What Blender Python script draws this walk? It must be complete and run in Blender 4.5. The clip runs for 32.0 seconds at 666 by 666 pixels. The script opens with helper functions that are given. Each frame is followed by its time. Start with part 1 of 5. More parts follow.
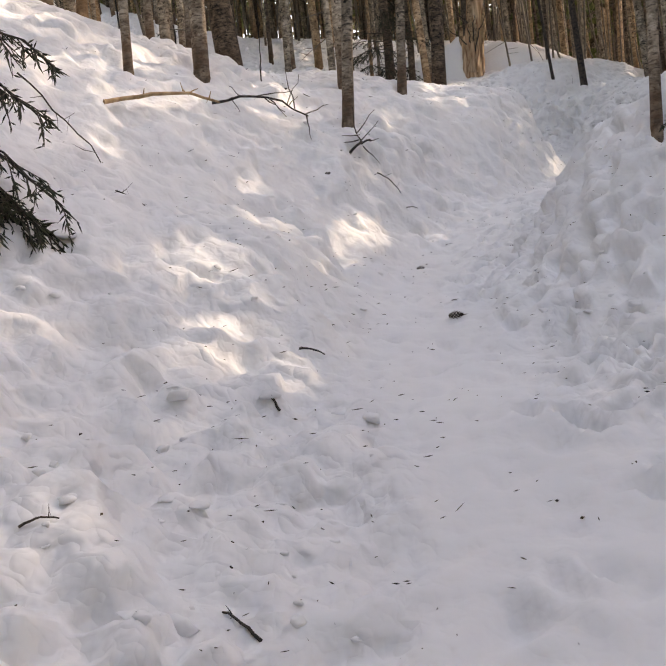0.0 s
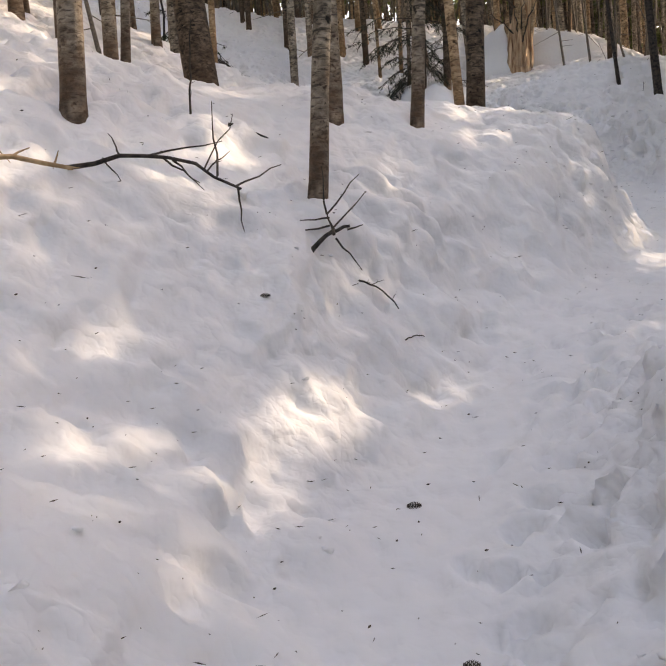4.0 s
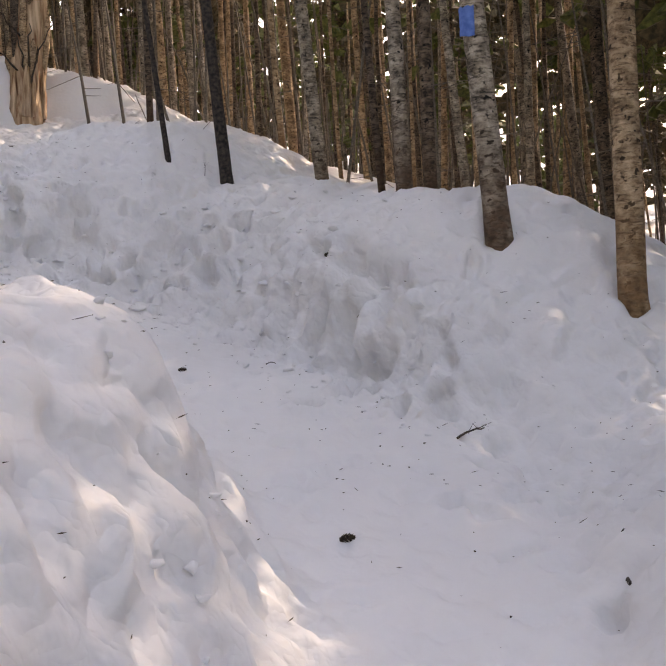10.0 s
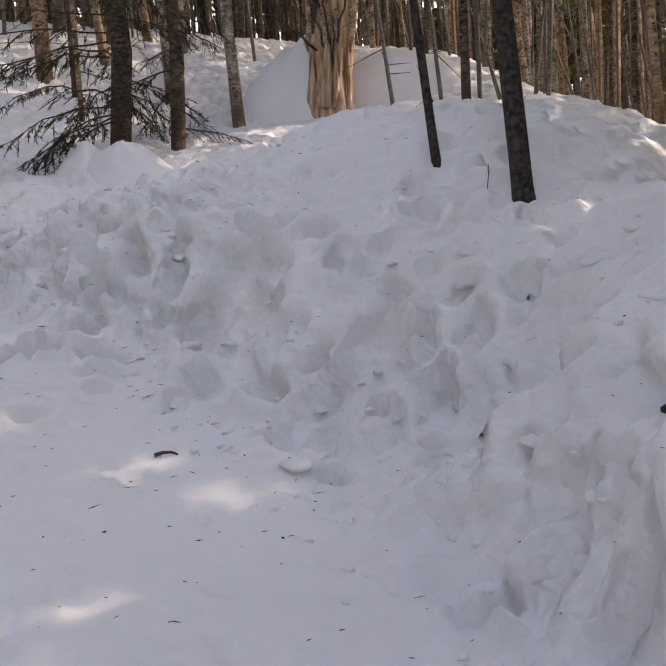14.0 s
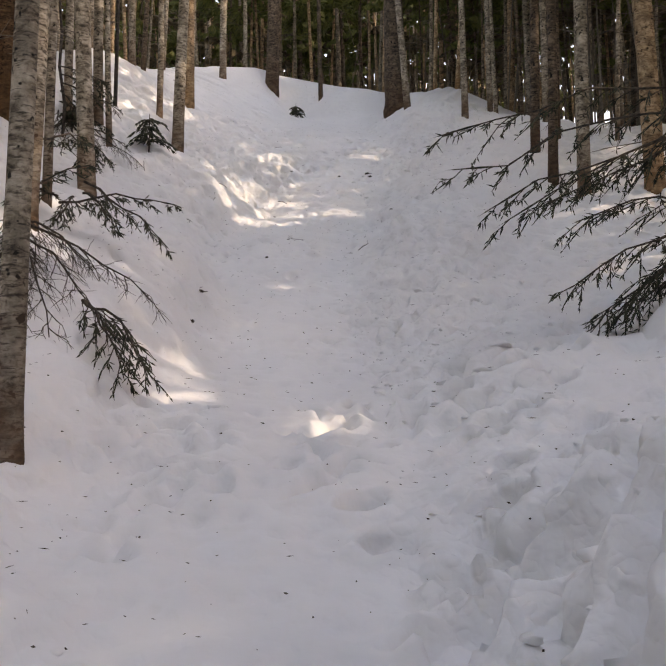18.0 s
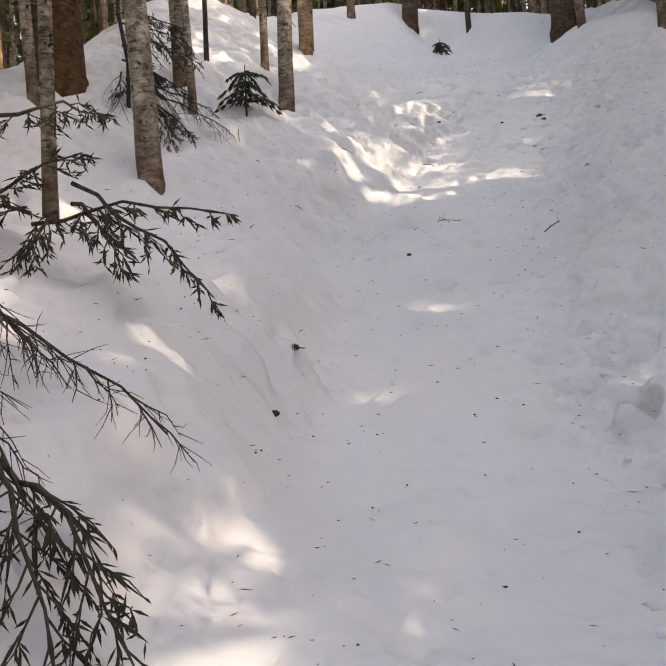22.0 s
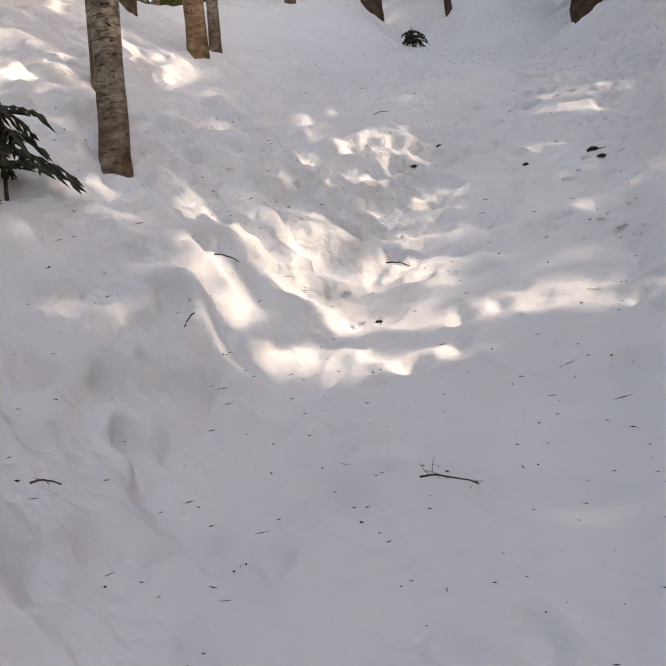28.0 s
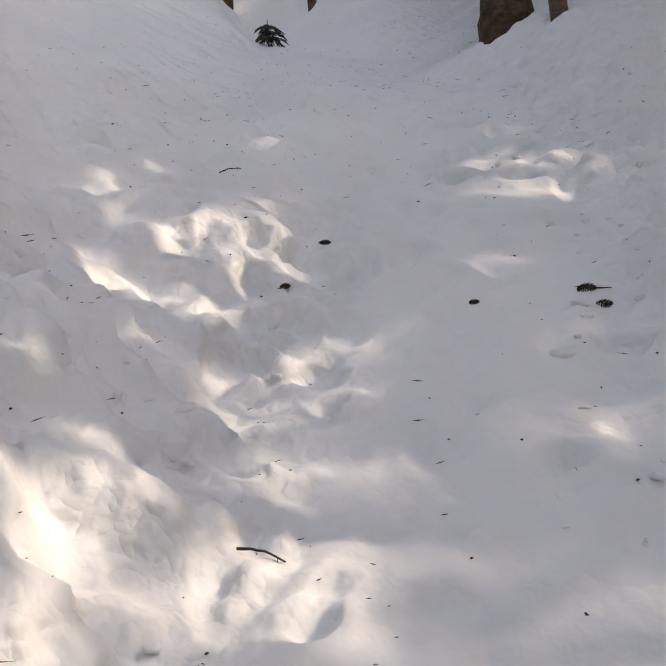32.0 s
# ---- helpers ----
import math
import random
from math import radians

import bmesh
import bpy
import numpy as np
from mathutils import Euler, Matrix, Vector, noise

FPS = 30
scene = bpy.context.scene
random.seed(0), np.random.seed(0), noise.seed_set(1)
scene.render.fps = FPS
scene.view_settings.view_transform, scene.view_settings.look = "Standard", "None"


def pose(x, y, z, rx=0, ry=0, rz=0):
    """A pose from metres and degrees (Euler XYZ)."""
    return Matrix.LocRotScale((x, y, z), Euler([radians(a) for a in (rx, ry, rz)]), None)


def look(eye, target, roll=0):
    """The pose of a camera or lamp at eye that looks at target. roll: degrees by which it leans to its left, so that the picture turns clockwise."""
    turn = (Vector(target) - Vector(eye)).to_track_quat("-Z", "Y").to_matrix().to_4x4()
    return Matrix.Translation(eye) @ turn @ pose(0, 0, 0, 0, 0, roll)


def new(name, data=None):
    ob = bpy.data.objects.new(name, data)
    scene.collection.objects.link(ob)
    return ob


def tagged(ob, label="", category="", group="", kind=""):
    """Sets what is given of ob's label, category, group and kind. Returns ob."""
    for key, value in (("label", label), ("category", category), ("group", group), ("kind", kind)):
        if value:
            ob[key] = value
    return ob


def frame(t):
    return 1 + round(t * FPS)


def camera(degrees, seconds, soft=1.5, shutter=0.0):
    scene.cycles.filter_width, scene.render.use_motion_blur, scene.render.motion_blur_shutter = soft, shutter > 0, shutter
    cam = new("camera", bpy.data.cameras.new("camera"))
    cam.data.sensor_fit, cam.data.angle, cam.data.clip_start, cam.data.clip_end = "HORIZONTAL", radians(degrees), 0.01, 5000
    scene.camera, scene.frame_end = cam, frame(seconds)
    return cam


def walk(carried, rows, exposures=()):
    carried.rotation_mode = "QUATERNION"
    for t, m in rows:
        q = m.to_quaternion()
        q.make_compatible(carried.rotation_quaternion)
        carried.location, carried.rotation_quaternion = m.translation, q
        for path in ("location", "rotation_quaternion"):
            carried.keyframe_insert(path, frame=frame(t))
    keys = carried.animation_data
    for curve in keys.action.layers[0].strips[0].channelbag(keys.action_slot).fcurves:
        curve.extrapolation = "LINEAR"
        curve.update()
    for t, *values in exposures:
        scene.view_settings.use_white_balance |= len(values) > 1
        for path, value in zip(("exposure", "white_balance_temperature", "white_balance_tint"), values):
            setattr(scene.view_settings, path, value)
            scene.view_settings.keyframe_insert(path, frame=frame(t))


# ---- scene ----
import collections
import functools

cam = camera(39.47, 32.0)

PATH = (
    (0.0, pose(0.000, 0.000, 1.500, 87.66, 6.48, -0.26)),
    (0.5, pose(0.064, 0.332, 1.613, 86.94, 7.29, -1.71)),
    (1.0, pose(0.082, 0.694, 1.757, 86.73, 7.62, -5.34)),
    (1.5, pose(0.273, 1.077, 1.900, 87.11, 4.44, -6.14)),
    (2.0, pose(0.330, 1.444, 2.050, 86.91, 5.49, -4.84)),
    (2.5, pose(0.381, 1.844, 2.215, 86.84, 3.38, -4.11)),
    (3.0, pose(0.511, 2.270, 2.322, 86.00, 4.61, -0.42)),
    (3.5, pose(0.539, 2.713, 2.433, 85.89, 3.65, 1.20)),
    (5.5, pose(0.589, 4.634, 2.726, 88.96, 7.47, 4.24)),
    (6.0, pose(0.589, 5.110, 2.765, 87.77, 7.38, 2.65)),
    (6.5, pose(0.633, 5.605, 2.903, 83.61, 4.76, -6.32)),
    (7.0, pose(0.771, 6.063, 3.053, 83.15, 4.11, -8.16)),
    (7.5, pose(0.820, 6.497, 3.065, 84.88, 5.53, -14.27)),
    (8.0, pose(0.965, 6.942, 3.146, 85.14, 4.86, -22.09)),
    (8.5, pose(1.205, 7.335, 3.269, 82.75, 4.45, -27.89)),
    (9.0, pose(1.295, 7.817, 3.384, 82.65, 3.51, -28.42)),
    (9.5, pose(1.585, 8.159, 3.527, 86.38, 2.01, -29.13)),
    (10.0, pose(1.862, 8.548, 3.709, 87.28, 3.58, -26.48)),
    (10.5, pose(2.085, 9.040, 3.765, 89.34, 5.91, -23.36)),
    (11.0, pose(2.447, 9.446, 3.798, 92.32, 6.78, -20.70)),
    (11.5, pose(2.689, 9.816, 3.864, 91.91, 6.80, -19.86)),
    (12.0, pose(2.856, 10.255, 3.974, 88.09, 3.56, -20.92)),
    (12.5, pose(3.174, 10.690, 4.032, 87.47, 1.05, -20.22)),
    (13.0, pose(3.384, 11.110, 4.108, 86.73, 1.61, -15.67)),
    (13.5, pose(3.573, 11.596, 4.259, 86.73, 3.10, -11.83)),
    (14.0, pose(3.851, 12.022, 4.356, 87.63, 3.81, -1.76)),
    (14.5, pose(3.899, 12.468, 4.423, 87.60, 4.44, 4.10)),
    (16.5, pose(3.785, 14.120, 4.751, 84.75, -0.79, 20.64)),
    (17.0, pose(3.697, 14.499, 4.858, 86.06, 0.36, 27.83)),
    (17.5, pose(3.427, 14.903, 5.002, 91.68, 0.73, 31.38)),
    (18.0, pose(3.346, 15.423, 5.150, 95.66, 0.43, 36.09)),
    (18.5, pose(3.078, 15.794, 5.227, 95.61, 1.95, 46.14)),
    (19.0, pose(2.780, 16.137, 5.352, 95.69, 0.72, 47.73)),
    (19.5, pose(2.622, 16.565, 5.440, 95.26, 1.79, 48.40)),
    (20.0, pose(2.310, 16.757, 5.538, 94.87, 5.26, 50.35)),
    (20.5, pose(2.051, 16.992, 5.717, 94.91, 1.83, 50.04)),
    (21.0, pose(1.854, 17.346, 5.847, 95.39, 2.51, 49.24)),
    (21.5, pose(1.524, 17.541, 5.904, 95.75, 5.77, 51.49)),
    (22.0, pose(1.375, 17.935, 6.086, 93.03, 3.35, 46.22)),
    (22.5, pose(1.154, 18.283, 6.317, 91.52, 3.50, 44.86)),
    (23.0, pose(0.831, 18.555, 6.548, 92.36, 2.77, 43.34)),
    (23.5, pose(0.641, 18.958, 6.694, 95.84, 2.39, 43.92)),
    (24.0, pose(0.379, 19.271, 6.797, 96.13, 2.29, 47.97)),
    (24.5, pose(0.168, 19.570, 6.991, 96.17, 2.47, 48.76)),
    (26.5, pose(-0.974, 20.928, 7.378, 93.52, 4.81, 55.69)),
    (27.0, pose(-1.268, 21.185, 7.480, 93.00, 5.12, 53.65)),
    (27.5, pose(-1.470, 21.509, 7.634, 92.58, 3.55, 47.37)),
    (28.0, pose(-1.644, 21.810, 7.812, 92.71, 6.29, 45.69)),
    (28.5, pose(-1.981, 21.994, 7.929, 93.00, 7.78, 45.44)),
    (29.0, pose(-2.177, 22.259, 8.058, 93.20, 4.46, 44.68)),
    (29.5, pose(-2.354, 22.576, 8.202, 93.35, 6.51, 45.44)),
    (30.0, pose(-2.660, 22.748, 8.235, 92.27, 7.79, 47.12)),
    (30.5, pose(-2.902, 23.059, 8.399, 90.73, 4.64, 41.94)),
    (31.0, pose(-3.029, 23.450, 8.564, 89.89, 5.25, 39.91)),
    (31.5, pose(-3.306, 23.619, 8.675, 89.94, 6.87, 38.41)),
    (32.0, pose(-3.430, 23.839, 8.990, 90.63, 4.14, 35.15)),
)
walk(cam, PATH, ((0.0, 2.72, 11600, 23), (4.0, 2.66, 11500, 23), (6.0, 2.64, 11100, 23), (7.0, 2.64, 10800, 23), (8.0, 2.71, 11300, 25), (9.0, 2.74, 11300, 26), (11.0, 2.98, 11800, 28), (13.0, 2.76, 10500, 26), (14.0, 2.72, 10500, 26), (18.0, 2.62, 11600, 24), (23.0, 2.74, 10800, 22), (28.0, 2.58, 10700, 22), (32.0, 2.42, 10500, 21)))

# ---- world, sun ----
SUN_TO = Vector((0.84, 0.42, 0.62)).normalized()
world = bpy.data.worlds.new("sky")
scene.world = world
world.use_nodes = True
nt = world.node_tree
sky = nt.nodes.new("ShaderNodeTexSky")
sky.sky_type, sky.sun_disc = "NISHITA", False
sky.dust_density = 1.0
sky.sun_elevation = math.asin(SUN_TO.z)
sky.sun_rotation = math.atan2(SUN_TO.x, SUN_TO.y)
back = nt.nodes["Background"]
back.inputs["Strength"].default_value = 0.15
nt.links.new(sky.outputs["Color"], back.inputs["Color"])
sun = new("sun", bpy.data.lights.new("sun", "SUN"))
sun.data.energy, sun.data.angle, sun.data.color = 0.66, radians(0.6), (0.87, 0.945, 1.0)
sun.matrix_world = look(SUN_TO * 50, (0, 0, 0))

# ---- materials ----
def material(name, rough=0.8, spec=0.3):
    m = bpy.data.materials.new(name)
    m.use_nodes = True
    b = m.node_tree.nodes["Principled BSDF"]
    b.inputs["Roughness"].default_value = rough
    b.inputs["Specular IOR Level"].default_value = spec
    return m, m.node_tree, b


def link(nt, a, b):
    nt.links.new(a, b)


def noise_tex(nt, vec, scale, detail=4.0, rough=0.55, dist=0.0):
    n = nt.nodes.new("ShaderNodeTexNoise")
    n.inputs["Scale"].default_value, n.inputs["Detail"].default_value = scale, detail
    n.inputs["Roughness"].default_value, n.inputs["Distortion"].default_value = rough, dist
    if vec is not None:
        link(nt, vec, n.inputs["Vector"])
    return n.outputs["Fac"]


def ramp(nt, fac, stops):
    r = nt.nodes.new("ShaderNodeValToRGB")
    e = r.color_ramp.elements
    while len(e) < len(stops):
        e.new(0.5)
    for el, (p, c) in zip(e, stops):
        el.position, el.color = p, (*c, 1)
    link(nt, fac, r.inputs["Fac"])
    return r.outputs["Color"]


def mixed(nt, fac, a, b, mode="MIX"):
    m = nt.nodes.new("ShaderNodeMix")
    m.data_type, m.blend_type = "RGBA", mode
    for value, socket in ((fac, m.inputs[0]), (a, m.inputs[6]), (b, m.inputs[7])):
        if isinstance(value, (int, float)):
            socket.default_value = value
        elif isinstance(value, tuple):
            socket.default_value = (*value, 1)
        else:
            link(nt, value, socket)
    return m.outputs[2]


def bumped(nt, b, height, strength, distance):
    n = nt.nodes.new("ShaderNodeBump")
    n.inputs["Strength"].default_value, n.inputs["Distance"].default_value = strength, distance
    link(nt, height, n.inputs["Height"])
    link(nt, n.outputs["Normal"], b.inputs["Normal"])


def coords(nt, kind="Object"):
    return nt.nodes.new("ShaderNodeTexCoord").outputs[kind]


def stretched(nt, vec, sx, sy, sz):
    m = nt.nodes.new("ShaderNodeMapping")
    m.inputs["Scale"].default_value = (sx, sy, sz)
    link(nt, vec, m.inputs["Vector"])
    return m.outputs["Vector"]


def snow_material():
    m, nt, b = material("snow", 0.62, 0.25)
    b.inputs["Subsurface Weight"].default_value, b.inputs["Subsurface Scale"].default_value = 0.4, 0.012
    b.inputs["Subsurface Radius"].default_value = (0.8, 0.9, 1.0)
    p = coords(nt)
    big = noise_tex(nt, p, 0.8, 3)
    small = noise_tex(nt, p, 15.0, 2)
    col = ramp(nt, big, ((0.3, (0.73, 0.73, 0.738)), (0.7, (0.79, 0.79, 0.79))))
    dirt = ramp(nt, noise_tex(nt, p, 5.0, 6, 0.7), ((0.62, (0, 0, 0)), (0.80, (1, 1, 1))))
    col = mixed(nt, dirt, col, (0.69, 0.685, 0.68))
    link(nt, col, b.inputs["Base Color"])
    # lumps and dents about a hand wide, stronger where the snow is loose
    def lump(scale, share, detail=1.5):
        n = nt.nodes.new("ShaderNodeMath")
        n.operation = "SUBTRACT"
        link(nt, noise_tex(nt, p, scale, detail, 0.5, 0.1), n.inputs[0])
        n.inputs[1].default_value = 0.5
        o = nt.nodes.new("ShaderNodeMath")
        o.operation = "ABSOLUTE"
        link(nt, n.outputs[0], o.inputs[0])
        q = nt.nodes.new("ShaderNodeMath")
        q.operation = "MULTIPLY"
        link(nt, o.outputs[0], q.inputs[0])
        q.inputs[1].default_value = share
        return q.outputs[0]

    def plus(a, c):
        n = nt.nodes.new("ShaderNodeMath")
        link(nt, a, n.inputs[0])
        link(nt, c, n.inputs[1])
        return n.outputs[0]

    dents = nt.nodes.new("ShaderNodeTexVoronoi")
    dents.feature = "SMOOTH_F1"
    dents.inputs["Scale"].default_value, dents.inputs["Smoothness"].default_value = 8.5, 0.35
    link(nt, p, dents.inputs["Vector"])
    rough = plus(plus(lump(6.0, 1.6), lump(13.0, 0.7)), dents.outputs["Distance"])
    loose = nt.nodes.new("ShaderNodeAttribute")
    loose.attribute_name = "loose"
    scaled = nt.nodes.new("ShaderNodeMath")
    scaled.operation = "MULTIPLY"
    link(nt, rough, scaled.inputs[0])
    link(nt, loose.outputs["Fac"], scaled.inputs[1])
    fine = nt.nodes.new("ShaderNodeMath")
    fine.operation = "MULTIPLY"
    link(nt, small, fine.inputs[0])
    fine.inputs[1].default_value = 0.16
    bumped(nt, b, plus(scaled.outputs[0], fine.outputs[0]), 0.7, 0.054)
    return m


def bark_material(name, dark, mid, light, foot, blotch=0.5):
    m, nt, b = material(name, 0.9, 0.2)
    p = coords(nt)
    ring = stretched(nt, p, 15, 15, 32)
    plates = noise_tex(nt, ring, 1.0, 5, 0.65, 0.6)
    col = ramp(nt, plates, ((0.36, dark), (0.46, mid), (0.60, light)))
    lich = ramp(nt, noise_tex(nt, stretched(nt, p, 9, 9, 5), 1.0, 4, 0.6), ((0.5, (0, 0, 0)), (0.62, (1, 1, 1))))
    shade = nt.nodes.new("ShaderNodeMath")
    shade.operation = "MULTIPLY"
    link(nt, lich, shade.inputs[0])
    shade.inputs[1].default_value = blotch
    col = mixed(nt, shade.outputs[0], col, tuple(min(1, c * 1.35) for c in light))
    knots = ramp(nt, noise_tex(nt, stretched(nt, p, 18, 18, 20), 1.0, 2), ((0.62, (0, 0, 0)), (0.68, (1, 1, 1))))
    col = mixed(nt, knots, col, tuple(c * 0.35 for c in dark))
    dash = ramp(nt, noise_tex(nt, stretched(nt, p, 11, 11, 62), 1.0, 3, 0.65), ((0.55, (0, 0, 0)), (0.64, (0.8, 0.8, 0.8))))
    col = mixed(nt, dash, col, tuple(c * 0.55 for c in dark))
    broad = ramp(nt, noise_tex(nt, stretched(nt, p, 6, 6, 7), 1.0, 4, 0.6), ((0.40, (0.42, 0.40, 0.38)), (0.58, (1.05, 1.05, 1.05))))
    col = mixed(nt, 0.8, col, broad, "MULTIPLY")
    # the foot of the stem is redder and rougher
    sep = nt.nodes.new("ShaderNodeSeparateXYZ")
    link(nt, p, sep.inputs[0])
    mr = nt.nodes.new("ShaderNodeMapRange")
    mr.inputs["From Min"].default_value, mr.inputs["From Max"].default_value = 0.30, 1.35
    mr.inputs["To Min"].default_value, mr.inputs["To Max"].default_value = 0.95, 0.0
    wob = nt.nodes.new("ShaderNodeMath")
    wob.operation = "MULTIPLY_ADD"
    link(nt, noise_tex(nt, p, 7.0, 3), wob.inputs[0])
    wob.inputs[1].default_value = 0.9
    link(nt, sep.outputs["Z"], wob.inputs[2])
    link(nt, wob.outputs[0], mr.inputs["Value"])
    red = ramp(nt, noise_tex(nt, stretched(nt, p, 14, 14, 20), 1.0, 5), ((0.35, tuple(c * 0.4 for c in foot)), (0.62, foot)))
    col = mixed(nt, mr.outputs["Result"], col, red)
    info = nt.nodes.new("ShaderNodeObjectInfo")
    tone = ramp(nt, info.outputs["Random"], ((0.0, (0.72, 0.70, 0.68)), (1.0, (1.12, 1.08, 1.02))))
    col = mixed(nt, 1.0, col, tone, "MULTIPLY")
    link(nt, col, b.inputs["Base Color"])
    bumped(nt, b, plates, 0.8, 0.012)
    return m


def plain_material(name, a, c, scale=20.0, rough=0.85, sz=1.0):
    m, nt, b = material(name, rough, 0.25)
    p = coords(nt)
    f = noise_tex(nt, stretched(nt, p, 1, 1, sz), scale, 4)
    link(nt, ramp(nt, f, ((0.35, a), (0.65, c))), b.inputs["Base Color"])
    bumped(nt, b, f, 0.5, 0.005)
    return m


SNOW = snow_material()
BARK_GREY = bark_material("grey_fir_bark", (0.11, 0.09, 0.07), (0.30, 0.26, 0.215), (0.50, 0.45, 0.385), (0.17, 0.10, 0.065), 0.45)
BARK_DARK = bark_material("dark_spruce_bark", (0.05, 0.038, 0.03), (0.12, 0.09, 0.07), (0.22, 0.175, 0.14), (0.12, 0.07, 0.045), 0.25)
# the warm sun on lit trunks is put into this bark's colour
BARK_TAN = bark_material("sunlit_tan_bark", (0.20, 0.13, 0.08), (0.42, 0.29, 0.19), (0.58, 0.44, 0.31), (0.30, 0.17, 0.09), 0.25)
BARK_ROUGH = bark_material("rough_brown_bark", (0.03, 0.018, 0.010), (0.09, 0.052, 0.03), (0.18, 0.11, 0.065), (0.16, 0.09, 0.045), 0.2)
BARK_BLACK = plain_material("black_wet_bark", (0.018, 0.015, 0.014), (0.07, 0.058, 0.05), 30)
TWIG = plain_material("dark_twig", (0.03, 0.023, 0.018), (0.085, 0.065, 0.05), 40)
TWIG_GREY = plain_material("grey_dead_twig", (0.10, 0.085, 0.07), (0.22, 0.19, 0.16), 40)
WOOD_TAN = plain_material("weathered_tan_wood", (0.28, 0.17, 0.09), (0.52, 0.36, 0.22), 14, 0.8, 0.2)
SNAG_WOOD = plain_material("splintered_orange_wood", (0.20, 0.085, 0.04), (0.70, 0.52, 0.36), 13, 0.8, 0.12)
NEEDLE = plain_material("spruce_needles", (0.06, 0.075, 0.024), (0.17, 0.19, 0.06), 12, 0.7)
NEEDLE_DARK = plain_material("dark_hanging_needles", (0.014, 0.016, 0.010), (0.05, 0.052, 0.026), 14, 0.75)
NEEDLE_DRY = plain_material("dry_dark_needles", (0.06, 0.048, 0.03), (0.17, 0.13, 0.075), 12, 0.8)
LITTER = plain_material("needle_litter", (0.03, 0.022, 0.016), (0.10, 0.075, 0.05), 30)
CONE = plain_material("cone_scales", (0.02, 0.016, 0.013), (0.075, 0.055, 0.04), 60)
BLUE_PAINT = plain_material("blue_paint", (0.05, 0.14, 0.42), (0.09, 0.22, 0.55), 25)
# the trail's middle line: x, y, z
TRAIL = (
    (0.3, -4, -1.237), (0.32, -1.8, -0.584), (0.36, 0, -0.059), (0.5, 1.5, 0.491),
    (0.62, 3.22, 0.935), (0.67, 5.1, 1.246), (1.07, 6.91, 1.636), (1.88, 8.59, 2.082),
    (2.88, 10.28, 2.39), (3.62, 12.01, 2.725), (3.73, 13.7, 3.06), (3.22, 15.33, 3.514),
    (2.32, 16.73, 4.014), (1.35, 17.95, 4.517), (0.37, 19.26, 5.063), (-0.68, 20.56, 5.53),
    (-1.69, 21.74, 6.096), (-2.61, 22.81, 6.617), (-3.43, 23.84, 7.232), (-4.25, 25, 7.801),
    (-5.05, 26.5, 8.699), (-5.8, 28, 9.652), (-6.9, 29.7, 10.699), (-8.6, 31.3, 11.67),
    (-11.2, 33.4, 13.06),
)
# swells and hollows of the snow cover: x, y, reach, height
SWELLS_A = (
    (-0.5, 21.5, 3, -1.44), (2.2, 15.8, 1.8, -1.03), (-4.1, 24.8, 1.8, -0.89), (-12.5, 27.5, 3, 1.78),
    (4, 12.2, 1.8, -1.84), (0.3, 6.45, 1.1, -1.09), (-0.5, 0.5, 3, -1.81), (2.2, 8.6, 1.8, -1.85),
    (-0.5, 4.1, 1.8, -1.14), (-11, 35, 3, 0.85), (-7.7, 23.9, 1.8, 0.66), (0.4, 18.5, 1.8, -1.01),
    (4, 15.8, 1.8, -1.44), (0.4, -3.1, 1.8, -1.19), (11, -4, 5, 1.02), (4, 23, 3, -1),
    (-14, -4, 8, 1.15), (-4.1, 22.1, 1.8, -0.56), (-5, 27.5, 1.8, -0.36), (6.7, 18.5, 1.8, -0.96),
    (-14, 12, 8, 2.01), (7, 8, 3, 0.21), (-2.45, 17.45, 1.1, -1.02),
)
SWELLS_B = (
    (0.4, 13.1, 1.8, -1.12), (3.1, 19.4, 1.8, -0.98), (-0.5, 26, 3, -0.49), (-14, 32, 3, 0.83),
    (13.5, -1.5, 5, 1.91), (-9.5, 25.7, 1.8, 1.26), (6.7, 12.2, 1.8, -0.86), (2.2, 4.1, 1.8, -1.08),
    (3.6, 14.15, 1.1, -0.84), (-0.5, 7.7, 1.8, -0.56), (2.5, 10.85, 1.1, -0.39), (6.9, 15.8, 1.1, -0.46),
    (-2, 14, 3, -0.72), (-1.35, 5.9, 1.1, -0.54), (-5, 31.1, 1.8, 0.54), (-7.7, 36.5, 1.8, 1.05),
    (-9.5, 20, 3, 0.83), (13.5, 1, 5, 1.85), (-1.4, -3.1, 1.8, -0.79), (2.2, -1.3, 1.8, -0.58),
    (0.4, 16.7, 1.8, -0.55), (-14, 33.5, 5, 1.44), (-14, -4, 5, 1.08),
)
SLOPE = (1.861, -0.1289, 0.2619)
